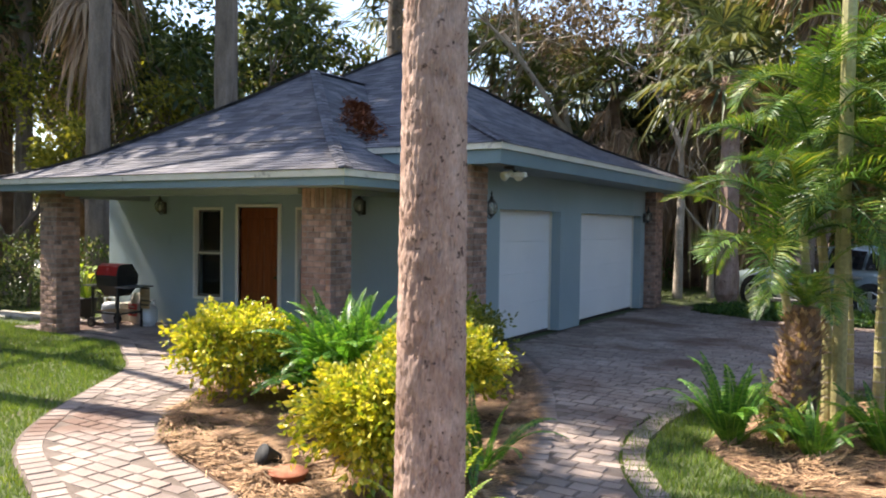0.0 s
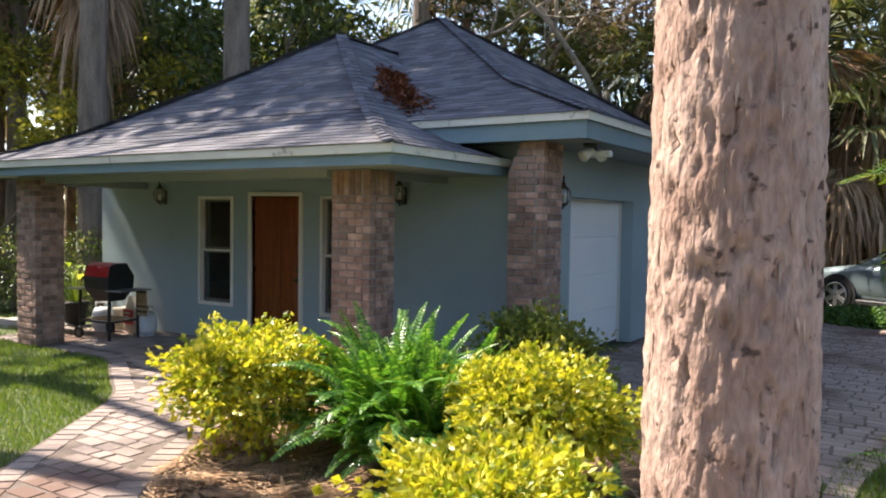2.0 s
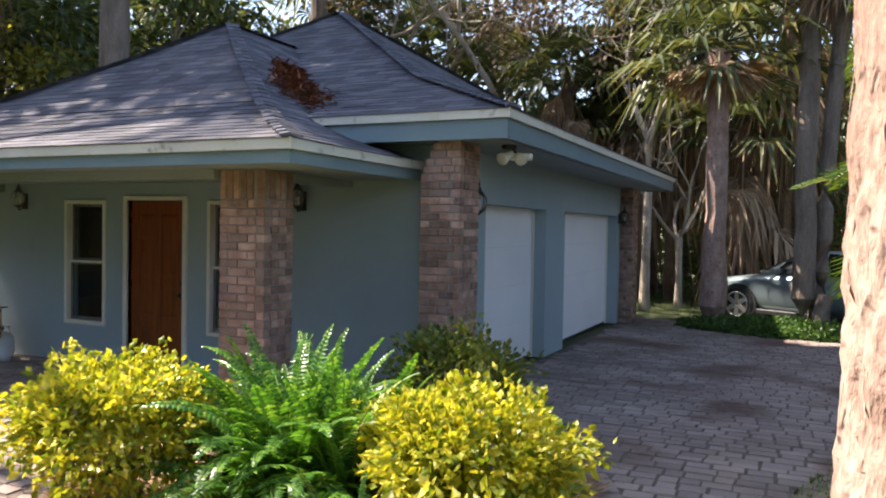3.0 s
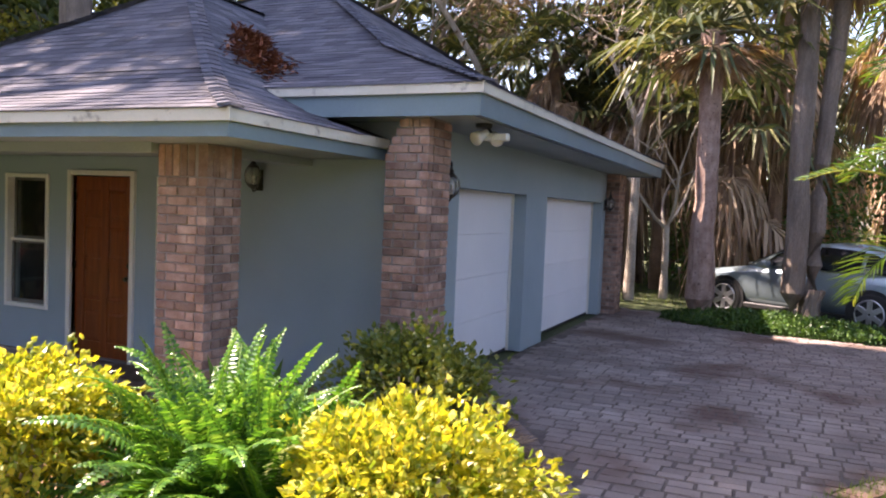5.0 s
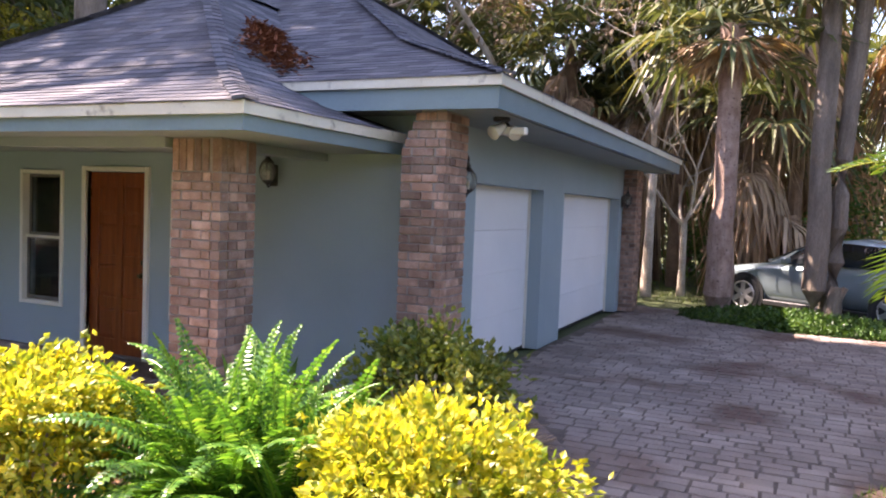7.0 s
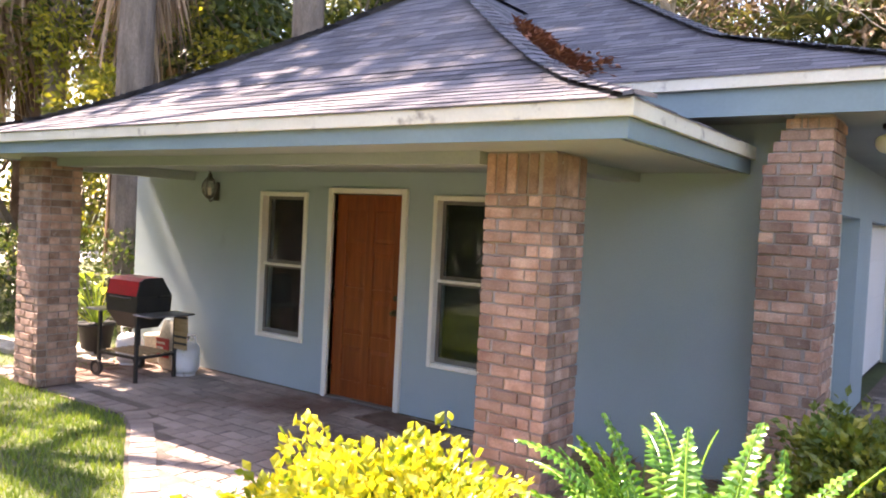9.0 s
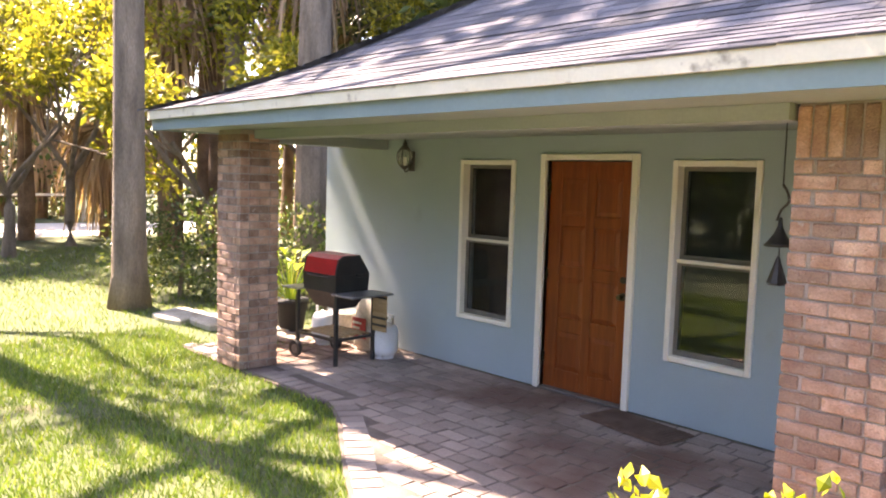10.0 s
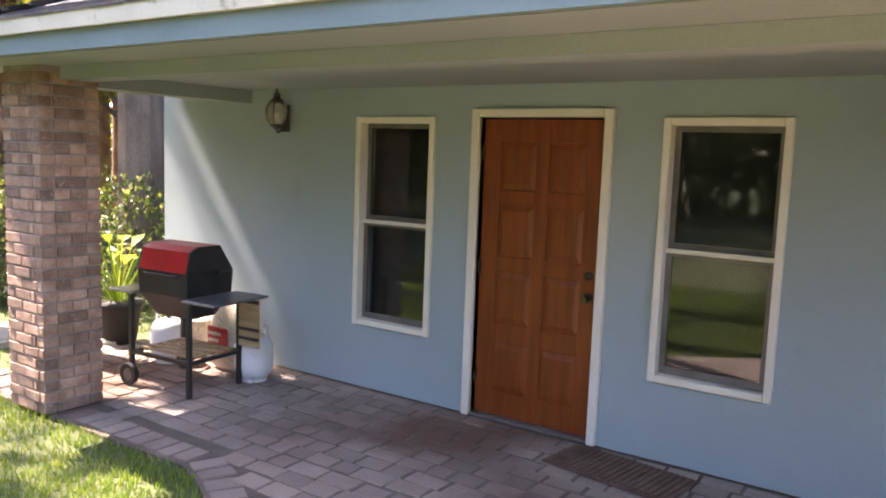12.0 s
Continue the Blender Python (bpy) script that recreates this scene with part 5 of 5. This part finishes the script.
# crown out of view, cut by the filter to shade the roof
broad_tree((-13.4, 13.5), 22.0, 0.28, WOODS, 17000, 0.42, "tall oak with a bare lower trunk behind the house", BARK, 4, 0.52, 1.2, shaded=SHADE_ON_ROOF)
# out-of-view oak, added to break up the sun on the lawn
broad_tree((-19.5, 5.0), 12.5, 0.2, WOODS, 4200, 0.24, "unseen oak added to dapple the lawn with shade", BARK, 4, 0.5, 0.6, shaded=SHADE_ON_LAWN)
# rooted outside the view, added to keep sun off the driveway
broad_tree((-16.8, 5.5), 21.0, 0.2, WOODS, 26000, 0.42, "unseen oak added to shade the driveway", BARK, 4, 0.55, 1.9, shaded=SHADE_ON_DRIVE)
sabal((-12.6, 4.1), 22.0, 0, 0.17, BARK, "slim tall palm on the lawn", scale=1.0, skirt=0.4)
broad_tree((-21.5, 13.2), 16.0, 0.24, WOODS, 3600, 0.26, "slender tree on the far lawn", BARK, 4, 0.6)
broad_tree((-9.0, 24.0), 12.0, 0.2, BROWN_TWIG, 6500, 0.2, "leafless tree hung with brown moss", TWIG, 4, 0.4, 1.0)
broad_tree((-13.5, 26.0), 12.5, 0.2, BROWN_TWIG, 6500, 0.2, "leafless tree hung with brown moss", TWIG, 4, 0.4, 1.0)
bare = broad_tree((-4.65, 20.9), 7.5, 0.1, None, 0, 0.1, "pale leafless forked tree behind the garage", TWIG, 4, 0.55, 0.7, "bare_tree")
broad_tree((-4.0, 21.7), 5.0, 0.08, None, 0, 0.1, "pale leafless sapling with curved branches", TWIG, 4, 0.35, 1.1, "bare_tree")
for i, (x, y, h) in enumerate(((-21, 15.5, 7), (-24.5, 10.5, 6.5), (-27, 14.0, 7.5), (-18.2, 10.9, 4.5), (-22.5, 8.6, 5.0))):
    broad_tree((x, y), h, 0.12, SUNNY, 4200, 0.17, "small sunlit tree with yellow-green leaves", BARK, 3, 0.3, 1.0)

for x, y, h in ((-20.5, 14.8, 9.0), (-23.5, 17.0, 10.0), (-18.0, 18.0, 9.0), (-20.0, 20.5, 10.0)):
    broad_tree((x, y), h, 0.16, WOODS, 4200, 0.26, "dark leafy tree beyond the lawn", BARK, 3, 0.25, 1.0)

# ---- fan palm belt behind the house ----
random.seed(11)
belt = []
for i in range(64):
    az = -52 + 118 * (i + 0.5) / 64 + rnd(-1.2, 1.2)
    dist = rnd(25, 40) if i % 2 else rnd(22, 29)
    x, y = -1.5 - dist * math.sin(radians(az + 20)), 3.5 + dist * math.cos(radians(az + 20))
    if -14.4 < x < -2.7 and 7 < y < 19.8 or (x > -3.5 and y < 25 and x < 3.5):
        continue
    belt.append((x, y))
    sabal((x, y), rnd(4.2, 9.6), i, rnd(0.15, 0.22), scale=rnd(1.15, 1.6))
for i in range(6, 15):
    sabal((-15.5 + 1.0 * i + rnd(-0.3, 0.3), 22.0 + rnd(0, 6.5)), rnd(4.2, 7.8), i, rnd(0.15, 0.22), scale=rnd(1.1, 1.5))
for i, (x, y, h) in enumerate(((3.8, 15.5, 6.5), (5.0, 12.5, 5.0), (2.6, 24.5, 9.0), (4.0, 27.0, 6.5))):
    sabal((x, y), h, i, 0.19, scale=1.4)

# ---- woods that close the view ----
random.seed(5)
for i in range(46):
    az = radians(-75 + 205 * i / 45)
    dist = rnd(31, 38)
    x, y = -5 - dist * math.sin(az), 8 + dist * math.cos(az)
    bd = Build()
    h = rnd(3.0, 5.5) if i % 3 else rnd(6, 9)
    cloud(bd, (0, 0, h * 0.5), (3.2, 2.2, h * 0.56), 1500, 0.34, 0.45, 0.5, 0.3, 0.3)
    t = thing("thicket", (x, y, -0.05), "dense dark thicket closing the view", "thicket", "woodland thickets")
    st = Build()
    for k in range(7):
        a = rnd(0, 6.28)
        st.tube(spline([(0.6 * math.cos(a), 0.6 * math.sin(a), 0), (1.2 * math.cos(a), 1.2 * math.sin(a), h * 0.5), (1.6 * math.cos(a + 0.3), 1.6 * math.sin(a + 0.3), h * 0.9)], 4), [0.07] * 5 + [0.04] * 4, 6, False)
    part("stems", st, BARK, t)
    part("leaves", bd, SUNNY if i % 9 == 4 else WOODS, t)
for x, y, h, w in ((-2.8, 25.0, 2.6, 1.6), (0.5, 25.6, 3.4, 1.8), (-5.2, 27.5, 2.8, 2.2), (3.2, 23.0, 3.0, 1.6), (3.0, 19.0, 2.4, 1.3), (-8.5, 21.5, 2.4, 1.6), (-7.0, 26.0, 4.0, 2.0), (3.9, 13.6, 2.2, 1.2), (4.8, 10.6, 2.0, 1.2)):
    t = thing("understory_shrub", (x, y, -0.05), "dark green woodland shrub in the shade", "shrub", "woodland shrubs")
    bd, st = Build(), Build()
    cloud(bd, (0, 0, h * 0.52), (w, w * 0.8, h * 0.55), 2200, 0.17, 0.4, 0.45, 0.3, 0.25)
    for k in range(5):
        a = rnd(0, 6.28)
        st.tube([(0.2 * math.cos(a), 0.2 * math.sin(a), 0), (w * 0.5 * math.cos(a), w * 0.5 * math.sin(a), h * 0.6)], [0.04, 0.02], 5, False)
    part("stems", st, BARK, t)
    part("leaves", bd, SUNNY if int(x * 10) % 3 == 0 else COVER, t)

# ---- unseen thickets behind the walker, added to darken the panes and block low sky ----
for i in range(22):
    az = radians(95 + 170 * i / 21)
    dist = rnd(17, 24)
    x, y = -4 - dist * math.sin(az), 4 + dist * math.cos(az)
    bd, st = Build(), Build()
    h = rnd(8, 12) if x < 1 else rnd(3.5, 5)
    cloud(bd, (0, 0, h * 0.5), (3.4, 3.0, h * 0.54), 2600, 0.6, 0.4, 0.5, 0.3, 0.3)
    for k in range(5):
        a = rnd(0, 6.28)
        st.tube([(0.4 * math.cos(a), 0.4 * math.sin(a), 0), (1.3 * math.cos(a), 1.3 * math.sin(a), h * 0.7)], [0.1, 0.05], 6, False)
    t = thing("thicket", (x, y, -0.05), "unseen thicket added to darken window reflections and low sky", "thicket", "woodland thickets")
    part("stems", st, BARK, t)
    part("leaves", bd, WOODS, t)

# ---- hedge, far road and rail ----
hg = thing("hedge", (-14.6, 9.7, -0.03), "clipped dark hedge with pale flower tips", "hedge", turn=25)
bd = Build()
for k in range(6):
    cloud(bd, (-1.9 + 0.75 * k, rnd(-0.1, 0.1), 0.75), (0.6, 0.5, 0.78), 1000, 0.085, 0.5, 0.5, 0.4, 0.15)
    part("stem", Build().tube([(-1.9 + 0.75 * k, 0, 0), (-1.85 + 0.75 * k, 0.05, 0.8)], [0.04, 0.02], 5, False), BARK, hg)
part("leaves", bd, HEDGE, hg)
ROADM = surface("pale_sunlit_road", (0.42, 0.4, 0.36), (0.52, 0.5, 0.46), 1.0, 60.0, 0.9, 0.2)
structure("road", Build().box(-33, -30, -0.06, -27.5, 30, -0.02), ROADM, "pale road beyond the lawn", "road")
rl = thing("rail_fence", (-34.0, 8.0, -0.03), "low white rail fence beyond the road", "fence")
for k in range(11):
    part("post", Build().box(-0.05, -15 + 3 * k - 0.05, 0, 0.05, -15 + 3 * k + 0.05, 1.05), TRIM_WHITE, rl)
part("rail", Build().box(0.051, -15, 0.92, 0.08, 15, 1.0), TRIM_WHITE, rl)
pp = thing("fence_post", (-12.9, 10.3, -0.03), "grey round post at the corner of the house", "post")
part("pole", Build().lathe([(0.03, 0), (0.03, 1.7), (0.035, 1.71), (0.035, 1.74), (0.0, 1.75)], 10), GREY_METAL, pp)

# ---- roof litter, straw and grass ----
random.seed(3)
lt = Build()
for _ in range(1500):
    f = random.random() ** 0.8
    y = 9.35 + 1.6 * f + rnd(-0.25, 0.25)
    x = -6.15 - 1.35 * f + rnd(-0.32, 0.32) * (1.15 - f * 0.9)
    z = max(low_at(x, y) if x < -4.9 else 0, high_at(x, y)) + rnd(0.015, 0.06)
    w = Vector((rnd(-1, 1), rnd(-1, 1), rnd(-0.4, 0.3))).normalized()
    lt.leaf(Vector((x, y, z)), w, w.cross(UP).normalized(), rnd(0.06, 0.13), rnd(0.03, 0.05), 0.2)
tagged(part("leaf_litter", lt, LITTER), "red-brown fallen leaves heaped in the roof valley", "leaf litter", kind="stuff")


def straw(poly, n, zmax, x0, x1, y0, y1, label):
    bd = Build()
    while n > 0:
        x, y = rnd(x0, x1), rnd(y0, y1)
        if not inside(x, y, poly):
            continue
        n -= 1
        heap = noise.noise(Vector((x * 3.3, y * 3.3, 2))) + 0.5 * noise.noise(Vector((x * 9, y * 9, 4)))
        if heap < -0.28 and random.random() < 0.8:
            continue
        lay = 3.0 * noise.noise(Vector((x * 2.5, y * 2.5, 7))) + rnd(-0.7, 0.7)
        w = Vector((math.cos(lay), math.sin(lay), rnd(-0.1, 0.3))).normalized()
        sd = w.cross(UP).normalized()
        p = Vector((x, y, rnd(0.004, zmax) + max(0.0, heap) * 0.16 * random.random()))
        l, h = rnd(0.08, 0.22), rnd(0.0025, 0.006)
        e = p + w * l
        bd.quad(tuple(p - sd * h), tuple(p + sd * h), tuple(e + sd * h), tuple(e - sd * h))
    return tagged(part("pine_straw", bd, STRAW), label, "mulch", kind="stuff")


straw(BED, 46000, 0.035, -6.3, -1.6, 3.8, 9.5, "loose pine straw spread over the bed")
straw(SIDE_BED, 20000, 0.035, -0.8, 4.5, 5.3, 9.8, "loose pine straw on the round island")


def grass(n, x0, x1, y0, y1, keep, tall, label):
    v, f = [], []
    while n > 0:
        x, y = rnd(x0, x1), rnd(y0, y1)
        if not keep(x, y):
            continue
        n -= 1
        a, h = rnd(0, 6.28), tall * rnd(0.5, 1.2)
        c, s = math.cos(a) * 0.006, math.sin(a) * 0.006
        dx, dy = rnd(-0.6, 0.6) * h, rnd(-0.6, 0.6) * h
        k = len(v)
        v += [(x - c, y - s, -0.032), (x + c, y + s, -0.032), (x + dx, y + dy, -0.03 + h)]
        f.append((k, k + 1, k + 2))
    bd = Build()
    bd.v, bd.f = v, f
    return tagged(part("grass", bd, GRASS), label, "grass", kind="stuff")


grass(70000, -13.5, -4.0, 2.5, 8.0, lambda x, y: not inside(x, y, PAVED) and noise.noise(Vector((x * 0.8, y * 0.8, 0))) > -0.55 + 0.5 * random.random() - 0.25, 0.06, "short lawn grass beside the walk")
grass(30000, -24.0, -11.0, 3.0, 13.0, lambda x, y: x < -11.5 and not (y > 9.3 and x > -12.6), 0.07, "lawn grass further west")
grass(20000, -1.5, 3.0, 4.0, 10.5, lambda x, y: not inside(x, y, PAVED) and not inside(x, y, SIDE_BED), 0.07, "green grass on the round island")
grass(12000, -7.5, 4.0, 20.0, 30.0, lambda x, y: not inside(x, y, PAVED), 0.08, "thin grass beyond the driveway")

# ---- shingles ----
random.seed(21)
SHINGLE_ONE = surface("grey_asphalt_shingle_single", (0.085, 0.087, 0.108), (0.15, 0.145, 0.158), 2.2, 150.0, 0.92, 0.5, vary="object", spread=0.4)
TAB = Build()
TAB.v = [(0, 0, 0.011), (0.3, 0, 0.011), (0.3, 0.17, 0.004), (0, 0.17, 0.004), (0, 0, 0), (0.3, 0, 0)]
TAB.f = [(0, 1, 2, 3), (4, 5, 1, 0)]
TAB_MESH = TAB.mesh("shingle", SHINGLE_ONE)


def shingles(roof, x0, x1, y0, y1, pr, back, covered, singles, name):
    bd = Build()
    count = 0
    for k, (o, u, w, length) in enumerate(hip_slopes(x0, x1, y0, y1, pr, back)):
        d, row = -0.02, 0
        while d < pr[-1][0] - 0.02:
            z = profile(pr, d)
            slope = (profile(pr, d + 0.05) - z) / 0.05
            run = 0.135 / math.sqrt(1 + slope * slope)
            dd = max(d, 0)
            lo, hi = (dd, length - dd)
            if not back and k == 1:
                hi = length
            if not back and k == 2:
                lo, hi = 0.0, length - dd
            s = lo - rnd(0, 0.3)
            while s < hi:
                a, b = max(s, lo), min(s + 0.3 - 0.006, hi)
                s += 0.3
                if b - a < 0.03:
                    continue
                cx, cy = o[0] + u[0] * (a + b) / 2 + w[0] * d, o[1] + u[1] * (a + b) / 2 + w[1] * d
                if covered(cx if not back or cx > -8.59 else -8.59 + (cx + 8.59) * 0.74, cy, z):
                    continue
                lift = 0.010 + rnd(-0.003, 0.004)
                z2 = profile(pr, min(d + run * 1.2, pr[-1][0])) + 0.003
                P = lambda q, e, h: (o[0] + u[0] * q + w[0] * e, o[1] + u[1] * q + w[1] * e, h)
                if k == 0 and singles and count < singles and b - a > 0.29 and row < 11:
                    t = part("shingle", TAB_MESH, SHINGLE_ONE, roof)
                    t.matrix_basis = Matrix.Translation(P(a, d, z + rnd(0.0, 0.004))) @ Matrix.Rotation(math.atan(slope), 4, "X") @ Matrix.Diagonal(((b - a) / 0.3, 1, 1, 1))
                    count += 1
                    continue
                bd.quad(P(a, d, z + lift), P(b, d, z + lift), P(b, d + run * 1.2, z2), P(a, d + run * 1.2, z2))
                bd.quad(P(a, d, z), P(b, d, z), P(b, d, z + lift), P(a, d, z + lift))
            d += run
            row += 1
    if back:
        west_fold(bd)
    ob = part("shingle_courses", bd, SHINGLE, roof)
    ob["kind"] = "stuff"
    caps = Build()
    mx, my = (x0 + x1) / 2, y0 + pr[-1][0]
    lines = [((x1, y0), (-1, 1)), ((x0, y0), (1, 1))] + ([((x1, y1), (-1, -1))] if back else [])
    for (px, py), (ux, uy) in lines:
        d = 0.0
        while d < pr[-1][0]:
            e = min(d + 0.16, pr[-1][0])
            z0_, z1_ = profile(pr, d) + 0.038, profile(pr, e) + 0.022
            hw = 0.085
            A, B = Vector((px + ux * d, py + uy * d, z0_)), Vector((px + ux * e, py + uy * e, z1_))
            if not covered(A.x, A.y, z0_ - 0.03):
                for sx, sy in ((-ux, 0), (0, -uy)):
                    q = Vector((sx, sy, 0)) * hw * 1.4
                    drop = Vector((0, 0, -0.028))
                    caps.quad(tuple(A), tuple(A + q + drop), tuple(B + q + drop), tuple(B))
                    caps.quad(tuple(A), tuple(A + q + drop), tuple(A + q + drop * 1.8), tuple(A - Vector((0, 0, 0.02))))
            d += 0.115
    if not back:
        y = my
        while y < y1 - 0.2:
            if not covered(mx, y, pr[-1][1]):
                for sx in (-1, 1):
                    caps.quad((mx, y, pr[-1][1] + 0.03), (mx + sx * 0.13, y, pr[-1][1] - 0.03), (mx + sx * 0.13, y + 0.2, pr[-1][1] - 0.04), (mx, y + 0.2, pr[-1][1] + 0.02))
            y += 0.13
    if back:
        west_fold(caps)
    part("hip_caps", caps, SHINGLE, roof, "overlapping hip cap shingles")["kind"] = "stuff"


shingles(low_roof, -12.08, -4.815, 7.27, 13.2, LOW, False, lambda x, y, z: y > 9.0 and high_at(x, y) > z + 0.05, 300, "low")
shingles(high_roof, -13.48, -3.72, 9.0, 18.76, HIGH, True, lambda x, y, z: -12.0 < x < -4.9 and y < 13.2 and low_at(x, y) > z + 0.05, 0, "high")

# ---- bricks ----
random.seed(8)
BRICK_MESH = Build().box(0, 0, 0, 0.2, 0.09, 0.064, 0.005).mesh("brick", BRICK)


def brick(parent, m, l, w=0.09, h=0.064):
    b = part("brick", BRICK_MESH, BRICK, parent)
    b.matrix_basis = m @ Matrix.Diagonal((l / 0.2, w / 0.09, h / 0.064, 1))


for p, w, d, zt_, cut, soldier in PILLARS:
    course, j = 0.0745, 0.0095
    top = zt_ - (0.215 if soldier else 0.0)
    n = int(top / course)
    for c in range(n):
        z = c * course + 0.003
        x_left = 0.0
        if cut and z > zt_ - 0.36:
            x_left = cut * (z - (zt_ - 0.36)) / 0.36
        for side in range(4):
            L = (w - x_left) if side % 2 == 0 else d
            base = [pose(x_left, 0, z), pose(w, 0, z, 0, 0, 90), pose(w, d, z, 0, 0, 180), pose(x_left, d, z, 0, 0, 270)][side]
            if side in (0, 2) and w < 0.3:
                cuts = [0, L]
            else:
                a = 0.205 if c % 2 else 0.105
                cuts = [0.0, a, min(a + 0.205, L - 0.06), L] if L > 0.36 else [0.0, L * (0.55 if c % 2 else 0.45), L]
            s0 = 0.0 if (side + c) % 2 else 0.095
            s1 = L if (side + c) % 2 else L - 0.095
            for a, b in zip(cuts, cuts[1:]):
                a, b = max(a, s0), min(b, s1)
                if b - a < 0.03:
                    continue
                brick(p, base @ pose(a + j / 2, rnd(-0.003, 0.002), 0), b - a - j)
    if soldier:
        z = n * course + 0.003
        for side in range(4):
            L = w if side % 2 == 0 else d
            base = [pose(0, 0, z), pose(w, 0, z, 0, 0, 90), pose(w, d, z, 0, 0, 180), pose(0, d, z, 0, 0, 270)][side]
            k = int((L - 0.09) / 0.0745)
            for i in range(k):
                brick(p, base @ pose(0.0 + 0.0745 * i + 0.0702, rnd(-0.003, 0.002), 0, 0, -90, 0), zt_ - z - 0.012)

# ---- pavers ----
random.seed(13)
PW, PD = 0.205, 0.135
pav = Build()
PAVE_MESH = Build()
i_ = 0.007
PAVE_MESH.v = [(-PW / 2, -PD / 2, -0.03), (PW / 2, -PD / 2, -0.03), (PW / 2, PD / 2, -0.03), (-PW / 2, PD / 2, -0.03),
               (-PW / 2 + i_, -PD / 2 + i_, 0), (PW / 2 - i_, -PD / 2 + i_, 0), (PW / 2 - i_, PD / 2 - i_, 0), (-PW / 2 + i_, PD / 2 - i_, 0)]
PAVE_MESH.f = [(4, 5, 6, 7), (0, 1, 5, 4), (1, 2, 6, 5), (2, 3, 7, 6), (3, 0, 4, 7)]
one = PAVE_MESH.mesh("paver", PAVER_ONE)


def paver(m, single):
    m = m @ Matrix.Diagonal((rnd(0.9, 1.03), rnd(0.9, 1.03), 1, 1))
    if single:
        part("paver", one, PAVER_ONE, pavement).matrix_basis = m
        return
    n = len(pav.v)
    pav.v += [tuple(m @ Vector(q)) for q in PAVE_MESH.v]
    pav.f += [tuple(n + i for i in q) for q in PAVE_MESH.f]


edge_line = [Vector((x, y, 0)) for x, y in WALK_WEST + [(-10.95, 7.72)]]
edge_east = [Vector((x, y, 0)) for x, y in WALK_EAST]
edge_isl = [Vector((x, y, 0)) for x, y in ISLAND[:-6]]
border = []
for line, sgn in ((edge_line, -1), (edge_east, -1), (edge_isl, -1)):
    left = 0.0
    for a, b in zip(line, line[1:]):
        d = b - a
        if d.length < 1e-4:
            continue
        u = d.normalized()
        s = left
        while s < d.length:
            q = a + u * s + Vector((u.y, -u.x, 0)) * (0.125 if sgn < 0 else -0.125)
            border.append((q.x, q.y))
            paver(pose(q.x, q.y, rnd(-0.003, 0.002), 0, 0, math.degrees(math.atan2(u.y, u.x)) + 90), False)
            s += PD + 0.008
        left = s - d.length
cells = {}
for q in border:
    cells.setdefault((int(q[0] // 0.3), int(q[1] // 0.3)), []).append(q)
near_border = lambda x, y, r: any((x - q[0]) ** 2 + (y - q[1]) ** 2 < r * r for i in (-1, 0, 1) for j in (-1, 0, 1) for q in cells.get((int(x // 0.3) + i, int(y // 0.3) + j), ()))
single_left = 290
y, row = -1.4, 0
while y < 20.2:
    deep = rnd(0.85, 1.15)
    x = -12.4 + rnd(0, 0.2)
    while x < 7.0:
        wide = random.choice((0.72, 0.95, 1.0, 1.18))
        jx, jy = x + PW * wide / 2, y + rnd(-0.006, 0.006)
        if inside(jx, jy, PAVED) and not near_border(jx, jy, 0.148) and not (jy > 9.47 and jx < -4.6) and not (jx < -4.45 and jy > 9.6):
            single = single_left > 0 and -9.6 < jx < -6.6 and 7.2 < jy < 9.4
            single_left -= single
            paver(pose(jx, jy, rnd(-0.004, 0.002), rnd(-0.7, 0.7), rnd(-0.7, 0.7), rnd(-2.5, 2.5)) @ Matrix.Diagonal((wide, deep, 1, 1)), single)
        x += PW * wide + 0.005
    y += PD * deep + 0.005
    row += 1
ob = part("paver_field", pav, PAVER, pavement)
ob["kind"] = "stuff"
